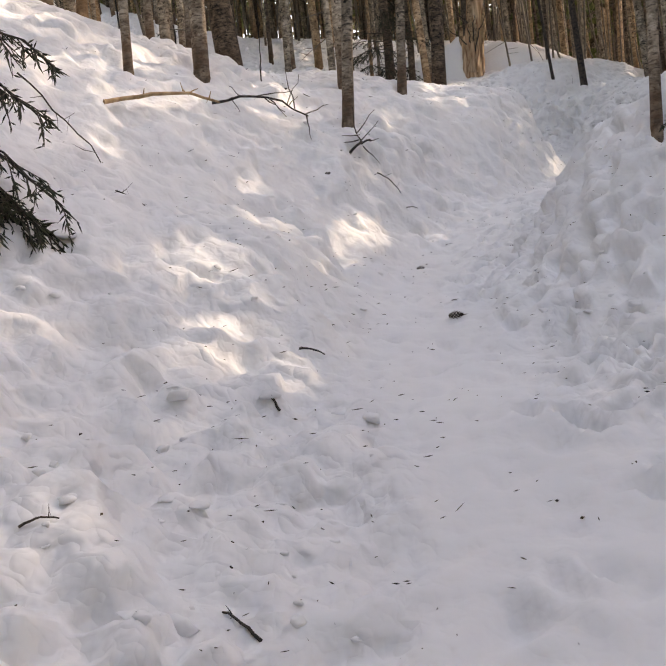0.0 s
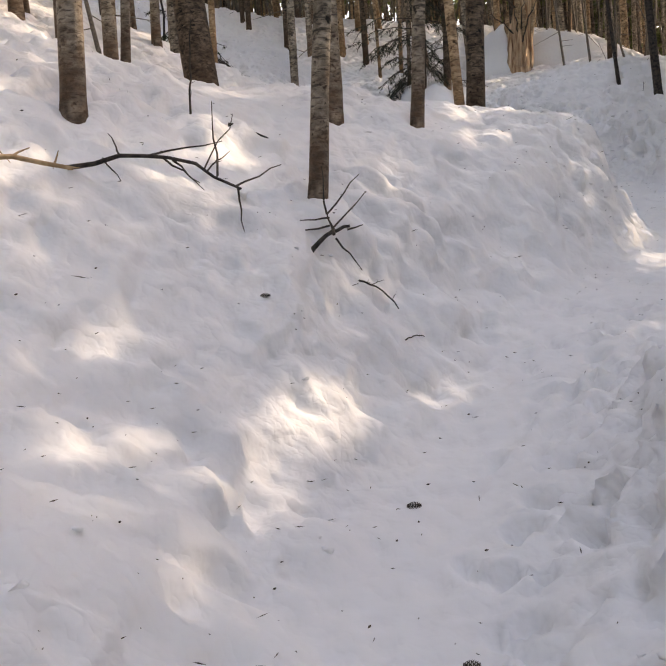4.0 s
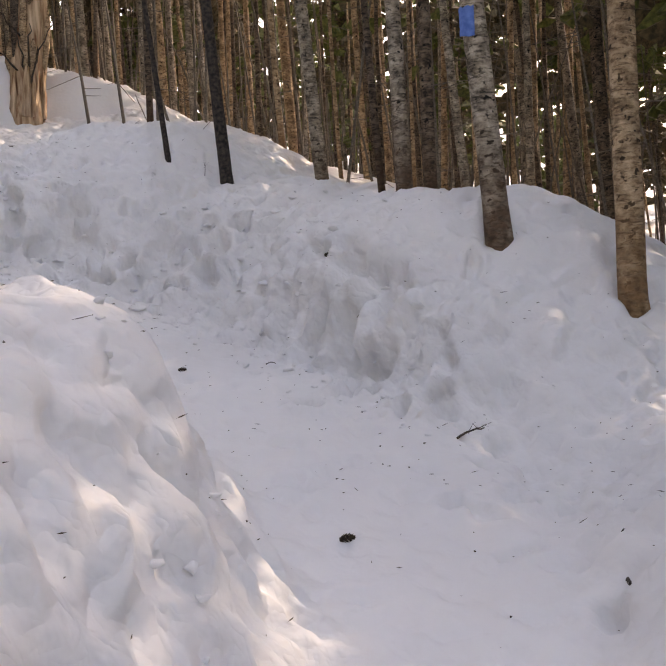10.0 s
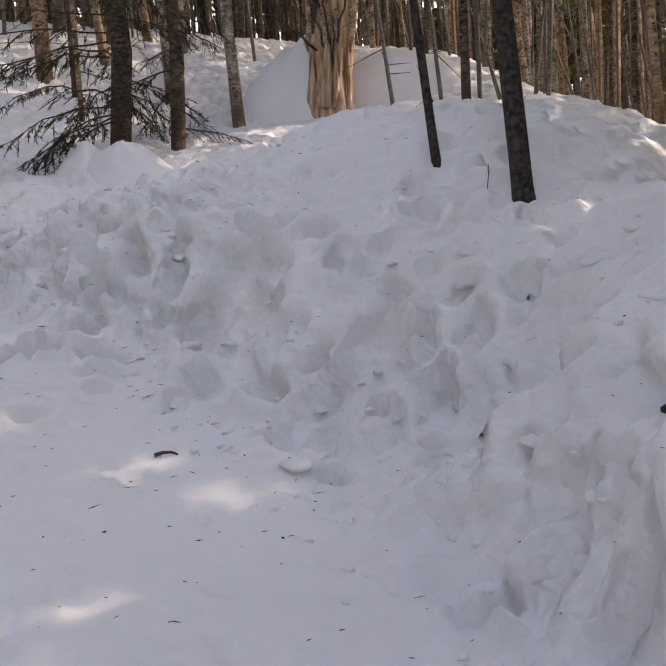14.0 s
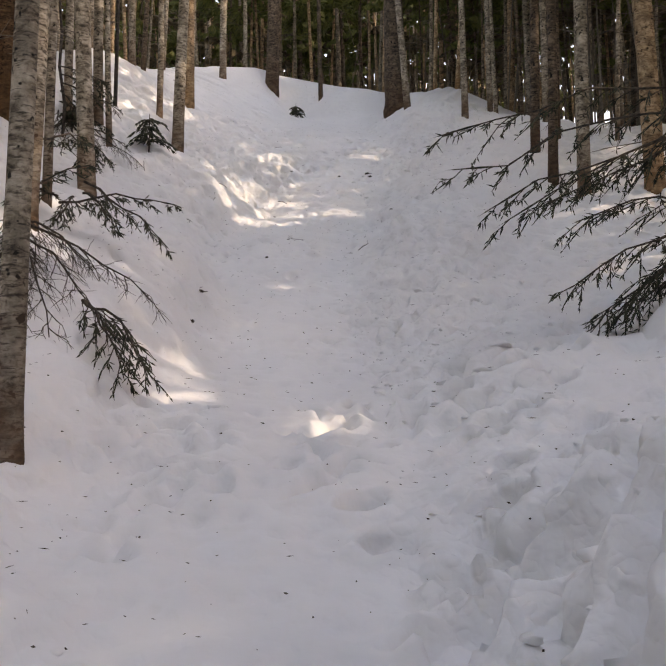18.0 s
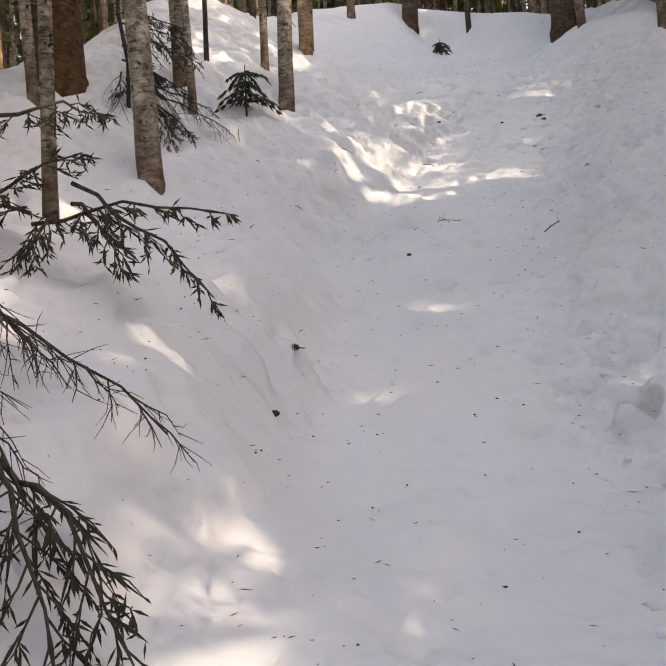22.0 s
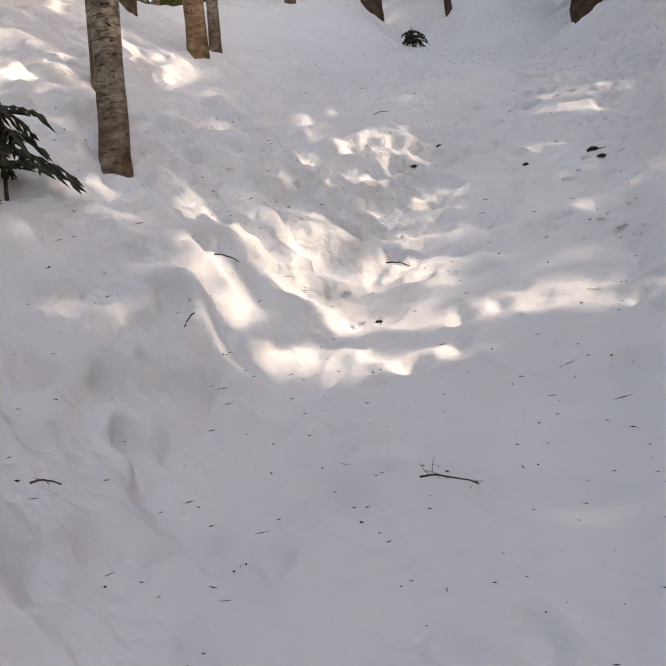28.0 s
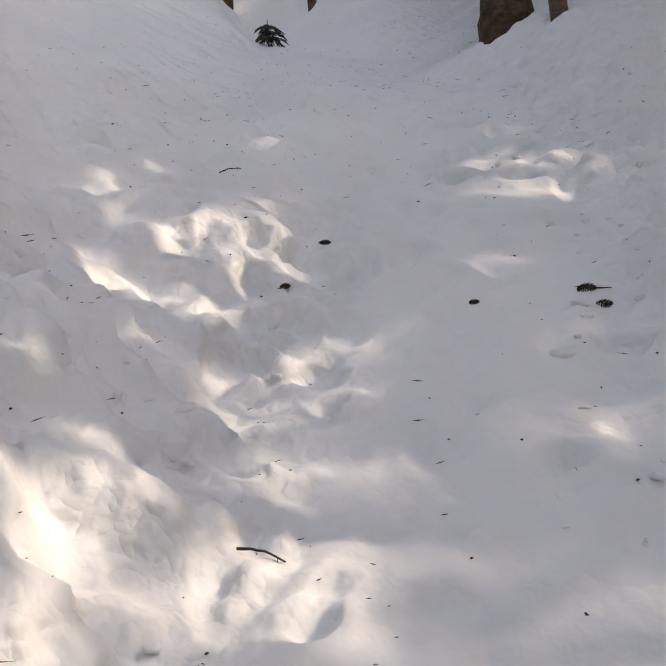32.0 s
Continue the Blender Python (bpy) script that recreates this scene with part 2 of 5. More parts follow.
# smaller humps and dips
HUMPS_A = (
    (1.66, 9.91, 1.3, 0.078), (5.13, 15.23, 0.8, 0.079), (-6.1, 26.41, 0.5, -0.095), (-0.55, 7.06, 1.3, 0.041),
    (2.53, 10.82, 0.8, 0.049), (2.66, 17.64, 0.5, 0.061), (-6.1, 26.41, 0.5, -0.057), (-4.57, 23.76, 0.5, -0.054),
    (-6.07, 25.58, 0.5, 0.044), (4.4, 16.62, 0.5, 0.038), (-1.42, 20.76, 0.5, -0.039), (5.13, 15.23, 0.8, 0.029),
    (-5.86, 27.26, 0.5, 0.035), (-6.1, 26.41, 0.5, -0.042), (0.14, 6.49, 0.5, 0.035), (2.66, 17.64, 0.5, 0.039),
    (2.53, 10.82, 0.5, 0.038), (0.99, 8.49, 0.5, 0.026), (1.58, 6.53, 0.5, 0.035), (-5.29, 24.73, 0.5, 0.031),
    (-4.57, 23.76, 0.5, -0.034), (0.4, 18.74, 0.5, 0.025), (0.62, 19.45, 0.5, -0.033),
)
HUMPS_B = (
    (5, 14.04, 0.5, -0.019), (-6.23, 29.86, 1.3, 0.035), (-1.78, 22.62, 0.5, 0.029), (3.11, 9.99, 0.5, -0.027),
    (1.55, 9.32, 0.8, 0.024), (-2.81, 20, 0.8, 0.033), (0.69, 7.82, 0.5, -0.02), (3.48, 17.29, 0.5, -0.021),
    (-6.07, 25.58, 0.5, 0.024), (-4.84, 27.6, 0.5, -0.034), (-6.1, 26.41, 0.5, -0.027), (-5.81, 26.88, 0.5, 0.027),
    (2.88, 11.14, 0.5, 0.027), (-0.83, 7.75, 0.5, 0.029), (2.66, 17.64, 0.5, 0.027), (4.89, 14.67, 0.5, 0.017),
    (-1.42, 20.76, 0.5, -0.022), (4.28, 16.85, 0.5, 0.017), (-6.23, 29.86, 1.3, 0.026), (-4.84, 27.6, 0.5, -0.027),
    (-6.1, 26.41, 0.5, -0.022), (-2.81, 20, 0.8, 0.025), (-3.31, 24.11, 0.8, -0.019),
)
# how far the trodden floor reaches to each side of its middle line, and how wide the bank beside it is: north, floor, bank
WEST_SIDE = (
    (-2, 0.38, 0.69), (2, 0.37, 0.69), (4, 0.35, 0.67), (6, 0.35, 0.65), (8, 0.31, 0.86), (9.5, 0.25, 0.75),
    (11, 0.15, 0.6), (12.5, 0.2, 0.75), (14, 0.32, 0.81), (15.5, 0.41, 0.76), (17, 0.51, 0.74), (18.5, 0.65, 0.74),
    (20, 0.58, 0.61), (21.5, 0.46, 0.54), (23, 0.74, 0.7), (24.5, 0.55, 0.64), (26, 0.3, 0.69), (28, 0.12, 0.58),
    (30, 0.15, 0.61),
)
EAST_SIDE = (
    (-2, 0.38, 0.81), (2, 0.33, 0.86), (4, 0.22, 0.97), (6, 0.17, 1.1), (8, 0.12, 0.78), (9.5, 0.35, 0.7),
    (11, 0.57, 0.63), (12.5, 0.78, 0.53), (14, 0.87, 0.42), (15.5, 0.66, 0.65), (17, 0.63, 0.96), (18.5, 0.4, 0.84),
    (20, 0.46, 0.78), (21.5, 0.48, 0.75), (23, 0.5, 0.75), (24.5, 0.6, 0.74), (26, 0.8, 0.79), (28, 0.75, 0.75),
    (30, 0.7, 0.72),
)
# post holes and furrows: x, y, reach, depth, half length east, north
HOLES = (
    (3.46, 16.95, 0.20, 0.16, 0.10, 0.12), (3.40, 17.25, 0.17, 0.14, 0.06, 0.05), (4.62, 13.75, 0.12, 0.10, 0.03, 0.10),
    (4.66, 14.15, 0.14, 0.10, 0.02, 0.14), (5.02, 14.15, 0.10, 0.14, -0.03, 0.26), (4.80, 15.75, 0.20, 0.16, 0.22, 0.05), (4.00, 16.35, 0.20, 0.10, 0.20, 0.12),
)

# wanted sun patches; crown sprays that would shade them are cut out: x, y, reach
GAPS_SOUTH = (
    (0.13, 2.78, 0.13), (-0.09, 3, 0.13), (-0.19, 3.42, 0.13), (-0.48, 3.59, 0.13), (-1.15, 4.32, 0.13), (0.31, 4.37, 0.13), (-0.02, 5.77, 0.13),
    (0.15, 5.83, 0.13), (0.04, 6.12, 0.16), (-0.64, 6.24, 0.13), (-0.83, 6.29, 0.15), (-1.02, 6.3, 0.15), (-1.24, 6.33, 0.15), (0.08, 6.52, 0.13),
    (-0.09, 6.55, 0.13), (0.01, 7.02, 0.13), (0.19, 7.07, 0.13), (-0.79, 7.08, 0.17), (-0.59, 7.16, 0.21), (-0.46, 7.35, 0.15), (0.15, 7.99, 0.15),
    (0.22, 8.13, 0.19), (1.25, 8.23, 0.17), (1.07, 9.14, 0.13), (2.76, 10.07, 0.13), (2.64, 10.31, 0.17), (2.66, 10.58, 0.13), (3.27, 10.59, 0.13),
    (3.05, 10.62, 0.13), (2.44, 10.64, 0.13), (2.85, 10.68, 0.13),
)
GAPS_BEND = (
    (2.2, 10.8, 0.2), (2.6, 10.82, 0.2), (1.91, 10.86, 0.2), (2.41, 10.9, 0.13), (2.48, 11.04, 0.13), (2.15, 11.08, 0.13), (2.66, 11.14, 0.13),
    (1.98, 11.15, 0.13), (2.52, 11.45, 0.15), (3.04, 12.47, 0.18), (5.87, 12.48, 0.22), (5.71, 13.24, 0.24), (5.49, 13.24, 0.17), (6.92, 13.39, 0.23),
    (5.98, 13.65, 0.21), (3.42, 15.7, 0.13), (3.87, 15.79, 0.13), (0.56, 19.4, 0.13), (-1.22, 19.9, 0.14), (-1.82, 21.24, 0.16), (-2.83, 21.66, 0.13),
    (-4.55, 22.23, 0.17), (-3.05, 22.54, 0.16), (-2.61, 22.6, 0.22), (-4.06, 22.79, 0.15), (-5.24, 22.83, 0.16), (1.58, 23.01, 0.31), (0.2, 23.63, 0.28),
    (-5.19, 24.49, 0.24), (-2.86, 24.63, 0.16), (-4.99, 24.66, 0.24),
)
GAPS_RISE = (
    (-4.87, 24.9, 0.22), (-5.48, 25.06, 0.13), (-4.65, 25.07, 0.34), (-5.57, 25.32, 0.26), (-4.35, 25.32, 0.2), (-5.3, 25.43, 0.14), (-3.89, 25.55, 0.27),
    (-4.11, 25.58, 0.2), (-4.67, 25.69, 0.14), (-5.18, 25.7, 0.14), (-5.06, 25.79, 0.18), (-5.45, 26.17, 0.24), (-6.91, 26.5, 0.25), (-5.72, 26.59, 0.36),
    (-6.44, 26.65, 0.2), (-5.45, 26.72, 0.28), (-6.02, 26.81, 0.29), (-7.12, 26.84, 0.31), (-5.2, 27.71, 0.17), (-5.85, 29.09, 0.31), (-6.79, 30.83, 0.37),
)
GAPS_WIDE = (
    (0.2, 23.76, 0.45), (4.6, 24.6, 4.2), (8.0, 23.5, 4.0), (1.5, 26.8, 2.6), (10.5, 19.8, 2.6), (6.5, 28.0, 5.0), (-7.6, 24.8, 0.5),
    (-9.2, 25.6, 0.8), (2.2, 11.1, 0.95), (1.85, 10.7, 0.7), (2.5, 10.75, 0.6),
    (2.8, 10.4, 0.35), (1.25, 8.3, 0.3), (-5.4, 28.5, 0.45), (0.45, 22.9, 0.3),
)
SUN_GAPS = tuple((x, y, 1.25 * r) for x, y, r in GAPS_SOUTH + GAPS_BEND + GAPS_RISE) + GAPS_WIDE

# ---- the shape of the snow ----
def lattice(ix, iy, seed):
    h = (ix * 374761393 + iy * 668265263 + seed * 974634181) & 0xFFFFFFFF
    h = ((h ^ (h >> 13)) * 1274126177) & 0xFFFFFFFF
    h = h ^ (h >> 16)
    return (h & 0xFFFF) / 65535.0


def soft_noise(x, y, seed):
    """Smooth noise between -1 and 1 with cells one unit wide."""
    fx, fy = np.floor(x), np.floor(y)
    ix, iy = fx.astype(np.int64), fy.astype(np.int64)
    u, v = x - fx, y - fy
    u, v = u * u * u * (u * (u * 6 - 15) + 10), v * v * v * (v * (v * 6 - 15) + 10)
    a, b = lattice(ix, iy, seed), lattice(ix + 1, iy, seed)
    c, e = lattice(ix, iy + 1, seed), lattice(ix + 1, iy + 1, seed)
    return 2 * (a + (b - a) * u + (c - a) * v + (a - b - c + e) * u * v) - 1


def cells(x, y, seed):
    """Distance to the nearest of scattered points, one to a unit cell, and that point's own number."""
    fx, fy = np.floor(x), np.floor(y)
    best, own = np.full(x.shape, 9.0), np.zeros(x.shape)
    for dx in (-1, 0, 1):
        for dy in (-1, 0, 1):
            cx, cy = fx + dx, fy + dy
            ix, iy = cx.astype(np.int64), cy.astype(np.int64)
            d = np.hypot(cx + lattice(ix, iy, seed) - x, cy + lattice(ix, iy, seed + 1) - y)
            near = d < best
            best, own = np.where(near, d, best), np.where(near, lattice(ix, iy, seed + 2), own)
    return best, own


def crumble(x, y, seed):
    """Broken plates with steep edges and tilted tops, from 0 to 1."""
    u = x + 0.45 * soft_noise(x * 1.7, y * 1.7, seed + 5)
    v = y + 0.45 * soft_noise(x * 1.7, y * 1.7, seed + 6)
    c, own = cells(u, v, seed)
    return 0.75 * own + 0.5 * np.clip(0.6 - c, 0, 1)


def smooth(u):
    u = np.clip(u, 0, 1)
    return u * u * (3 - 2 * u)


def trail_line(n=10):
    pts, out = np.array(TRAIL), []
    for i in range(len(pts) - 1):
        p0, p1, p2, p3 = pts[max(i - 1, 0)], pts[i], pts[i + 1], pts[min(i + 2, len(pts) - 1)]
        for u in np.arange(n) / n:
            out.append(0.5 * (2 * p1 + (p2 - p0) * u + (2 * p0 - 5 * p1 + 4 * p2 - p3) * u * u + (3 * p1 - p0 - 3 * p2 + p3) * u**3))
    out.append(pts[-1])
    return np.array(out)


LINE = trail_line()


def beside_trail(x, y):
    """Distance to the trail's middle line, the trail's height there, and the side (right is positive)."""
    a, w = LINE[:-1], np.diff(LINE, axis=0)
    shape, x, y = np.shape(x), np.ravel(x), np.ravel(y)
    d, z, side = np.empty(x.shape), np.empty(x.shape), np.empty(x.shape)
    for i in range(0, len(x), 40000):
        p, q = x[i : i + 40000, None] - a[:, 0], y[i : i + 40000, None] - a[:, 1]
        u = np.clip((p * w[:, 0] + q * w[:, 1]) / (w[:, 0] ** 2 + w[:, 1] ** 2), 0, 1)
        e2 = (p - u * w[:, 0]) ** 2 + (q - u * w[:, 1]) ** 2
        k = e2.argmin(1)
        r = np.arange(len(k))
        d[i : i + 40000] = np.sqrt(e2[r, k])
        z[i : i + 40000] = a[k, 2] + u[r, k] * w[k, 2]
        side[i : i + 40000] = np.sign(p[r, k] * w[k, 1] - q[r, k] * w[k, 0])
    return d.reshape(shape), z.reshape(shape), side.reshape(shape)


def cover(x, y):
    z = SLOPE[0] + SLOPE[1] * np.clip(x, -60, 22) + SLOPE[2] * np.clip(y, -40, 130)
    for a, b, r, h in SWELLS_A + SWELLS_B:
        z = z + h * np.exp(-((x - a) ** 2 + (y - b) ** 2) / r**2)
    # the ground falls away behind the crest in the east, and behind the western ridge
    z = z - 0.9 * smooth((x - 6.3) / 2.5) - 0.1 * np.clip(x - 8.7, 0, 20)
    z = z + 0.40 * np.exp(-(((x + 6.3) / 1.1) ** 2) - ((y - 32.0) / 1.2) ** 2)
    z = z - 0.38 * np.exp(-(((x + 0.9) / 1.6) ** 2) - ((y - 10.4) / 1.3) ** 2)
    return z


def zone(x, y, cx, cy, rx, ry):
    return np.exp(-(((x - cx) / rx) ** 2 + ((y - cy) / ry) ** 2) ** 2)


def trench(y, side):
    """Half the width of the trodden floor, and the width of the bank beside it."""
    west, east = np.array(WEST_SIDE), np.array(EAST_SIDE)
    half = np.where(side < 0, np.interp(y, west[:, 0], west[:, 1]), np.interp(y, east[:, 0], east[:, 1]))
    return half, np.where(side < 0, np.interp(y, west[:, 0], west[:, 2]), np.interp(y, east[:, 0], east[:, 2]))


def form(x, y):
    """The lie of the snow without its small lumps, and the distance from the trodden floor's edge."""
    d, tz, side = beside_trail(x, y)
    base = cover(x, y)
    base = base + 0.36 * np.exp(-(((x - 2.45) / 0.75) ** 2) - ((y - 11.4) / 1.0) ** 2)
    base = base + 0.44 * np.exp(-(((x - 4.5) / 2.2) ** 4) - ((y - 19.05) / 0.75) ** 2)
    half, width = trench(y, side)
    wob = soft_noise(x * 1.3, y * 1.3, 3) * 0.07 + soft_noise(x * 3.7, y * 3.7, 4) * 0.06
    rise = smooth((d - half - wob) / width)
    z = tz + (base - tz) * rise
    for a, b, r, h in HUMPS_A + HUMPS_B:
        z = z + h * np.exp(-((x - a) ** 2 + (y - b) ** 2) / r**2)
    return z, d - half, side


def billow(x, y, seed):
    """Rounded lumps with soft creases between them, from 0 to 1."""
    n = soft_noise(x, y, seed)
    return np.sqrt(n * n + 0.03) - 0.17


def ground(x, y):
    """The lie of the snow, the small relief upon it, and how loose its surface is."""
    lie, out, side = form(x, y)
    z = 0.0 * lie
    # lumps run on over steep faces without being drawn out
    wx, wy = x - 0.45 * lie, y + 0.3 * lie
    off = smooth((out + 0.05) / 0.45)
    bank = np.exp(-(((out - 0.30) / 0.35) ** 2))
    z = z + off * (0.05 * soft_noise(x * 0.9, y * 0.9, 11) + 0.03 * soft_noise(x * 2.1, y * 2.1, 12))
    # places where the snow is broken into lumps and clods
    torn = zone(x, y, -0.35, 2.6, 1.0, 2.2) * (side < 0) + zone(x, y, 2.5, 18.2, 1.3, 1.8) * (side > 0) + 0.8 * zone(x, y, -0.2, 21.6, 1.2, 1.8) * (side > 0)
    torn = torn + zone(x, y, -4.8, 29.0, 1.5, 2.0) * (side > 0) + 0.9 * zone(x, y, -1.3, 23.4, 0.9, 1.6) * (side > 0) + 0.9 * zone(x, y, 4.6, 15.0, 1.0, 2.4) + 1.0 * zone(x, y, -5.7, 25.7, 0.9, 1.7) + 0.6 * zone(x, y, 2.5, 11.0, 0.8, 1.0) * (side < 0)
    torn = np.clip(torn, 0, 1) * smooth((out + 0.12) / 0.2)
    edge = bank * smooth(0.3 + 1.3 * soft_noise(x * 0.8, y * 0.8, 27))
    rough = np.clip((0.45 + 0.2 * (side > 0)) * edge + torn, 0.0, 1.0)
    z = z + rough * (0.06 * crumble(wx * 2.6, wy * 2.6, 20) + 0.10 * crumble(wx * 5.0 + 3, wy * 5.0, 23) + 0.05 * crumble(wx * 9, wy * 9, 26) - 0.095)
    # pillowy lumps
    patch = smooth(0.5 + 1.1 * soft_noise(x * 0.8, y * 0.8, 37))
    a, b = wx + 0.09 * soft_noise(x * 4.2, y * 4.2, 81), wy + 0.09 * soft_noise(x * 4.2, y * 4.2, 82)
    full = off * (0.45 + 0.55 * patch)
    z = z + full * (0.09 * billow(a * 2.2, b * 2.2, 83) + 0.10 * billow(a * 4.4, b * 4.4, 84) + 0.05 * billow(a * 8.5, b * 8.5, 85) - 0.05)
    z = z + full * 0.075 * (crumble(wx * 3.4, wy * 3.4, 36) - 0.4)
    # thawed dents a hand wide
    c, own = cells(a * 6.5, b * 6.5, 91)
    z = z - (0.45 + 0.55 * off) * (0.015 + 0.06 * own * own) * (1 - smooth((c - 0.12) / 0.42))
    # deep post holes and furrows
    for px, py, r, depth, ex, ey in HOLES:
        u, v = x - px, y - py
        along = np.clip((u * ex + v * ey) / max(ex * ex + ey * ey, 1e-6), -1, 1)
        q = np.hypot(u - along * ex, v - along * ey) + 0.05 * soft_noise(x * 6, y * 6, 50)
        z = z - 1.4 * depth * (1 - smooth((q - r * 0.45) / (r * 0.55))) + 0.05 * np.exp(-(((q - r * 1.25) / 0.1) ** 2)) * (0.5 + soft_noise(x * 5, y * 5, 51))
    # scuffs along the trodden floor and small grain
    floor = 1 - off
    z = z + floor * (0.019 * soft_noise(x * 3.2, y * 3.2, 62) + 0.03 * billow(x * 5.5, y * 5.5, 65) * patch + 0.018 * crumble(x * 4.5, y * 4.5, 63))
    z = z + 0.007 * soft_noise(x * 10, y * 10, 60) + 0.004 * soft_noise(x * 19, y * 19, 61)
    return lie, z, np.clip(0.25 + 0.2 * off + 0.5 * rough, 0, 0.9)


# trodden places: middle east, north, reach east, north, number of prints, depth, size
TRODDEN = (
    (1.35, 2.6, 0.45, 1.1, 102, 0.078, 0.72), (1.55, 4.6, 0.5, 1.2, 189, 0.084, 0.72), (1.75, 6.4, 0.5, 1, 123, 0.078, 0.72), (1.9, 7.9, 0.4, 0.8, 66, 0.056, 0.72), (4.75, 14.4, 0.35, 1.2, 54, 0.138, 1),
    (4.4, 16.3, 0.6, 0.7, 52, 0.138, 1), (3.6, 17.1, 0.5, 0.5, 41, 0.138, 1), (2.6, 17.8, 0.5, 0.7, 58, 0.138, 1), (4.3, 11.9, 0.5, 1, 41, 0.061, 1), (2, 18.6, 0.4, 0.5, 35, 0.122, 1),
    (0.7, 20.3, 0.5, 1.1, 71, 0.122, 1), (-0.7, 22.2, 0.5, 1, 54, 0.107, 1), (0.2, 18.4, 0.45, 0.5, 22, 0.091, 1), (-0.3, 19, 0.4, 0.5, 19, 0.077, 1), (-4.7, 23.7, 0.5, 0.6, 35, 0.068, 1),
    (-3.6, 22.6, 0.6, 0.7, 26, 0.061, 1), (-2.4, 25.2, 0.6, 1.2, 48, 0.091, 1), (-3.9, 28.2, 0.6, 1.3, 54, 0.122, 1), (-5.9, 29, 0.4, 1, 26, 0.077, 1), (-5.7, 26.2, 0.5, 0.9, 19, 0.077, 1),
)


def tread(gx, gy, gz, xs, ys):
    """Press footprints into the snow: long soft-edged hollows with a raised rim."""
    rng = np.random.default_rng(33)
    prints = [(x, y, depth, size) for cx, cy, rx, ry, count, depth, size in TRODDEN for x, y in zip(rng.normal(cx, rx * 0.75, count), rng.normal(cy, ry * 0.75, count))]
    line = LINE[rng.integers(0, len(LINE), 320)]
    prints += [(x, y, 0.03, 0.85) for x, y in line[:, :2] + rng.normal(0, 0.34, (320, 2))]
    for x, y, depth, size in prints:
        i0, i1 = np.searchsorted(xs, (x - 0.32, x + 0.32))
        j0, j1 = np.searchsorted(ys, (y - 0.32, y + 0.32))
        if i1 - i0 < 4 or j1 - j0 < 4:
            continue
        u, v = gx[j0:j1, i0:i1] - x, gy[j0:j1, i0:i1] - y
        a = rng.uniform(0, math.pi)
        along, across = u * math.cos(a) + v * math.sin(a), v * math.cos(a) - u * math.sin(a)
        across = across + 0.25 * along * rng.uniform(-1, 1)
        q = np.hypot(along / (0.112 * size * rng.uniform(0.6, 1.2)), across / (0.056 * size * rng.uniform(0.8, 1.5)))
        q = q + 0.22 * soft_noise(u * 11 + x * 7, v * 11 + y * 5, 57)
        h = depth * rng.uniform(0.5, 1.3)
        gz[j0:j1, i0:i1] += 0.35 * h * np.exp(-(((q - 1.35) / 0.35) ** 2)) - h * (1 - smooth((q - 0.6) / 0.45)) * (1 + 0.4 * np.clip(along / 0.12, -1, 1))


# ---- mesh helpers ----
def blocks(faces):
    """Faces as arrays, one for each number of corners."""
    if faces and isinstance(faces[0], np.ndarray):
        return faces
    kinds = collections.defaultdict(list)
    for face in faces:
        kinds[len(face)].append(face)
    return [np.array(k) for k in kinds.values()]


@functools.lru_cache(None)
def tube_faces(rows, sides, cap):
    i, j = np.repeat(np.arange(rows - 1), sides), np.tile(np.arange(sides), rows - 1)
    k = (j + 1) % sides
    quads = np.stack([i * sides + j, i * sides + k, (i + 1) * sides + k, (i + 1) * sides + j], 1)
    ends = np.array([np.arange(sides), (rows - 1) * sides + np.arange(sides)[::-1]])
    return [quads, ends] if cap else [quads]


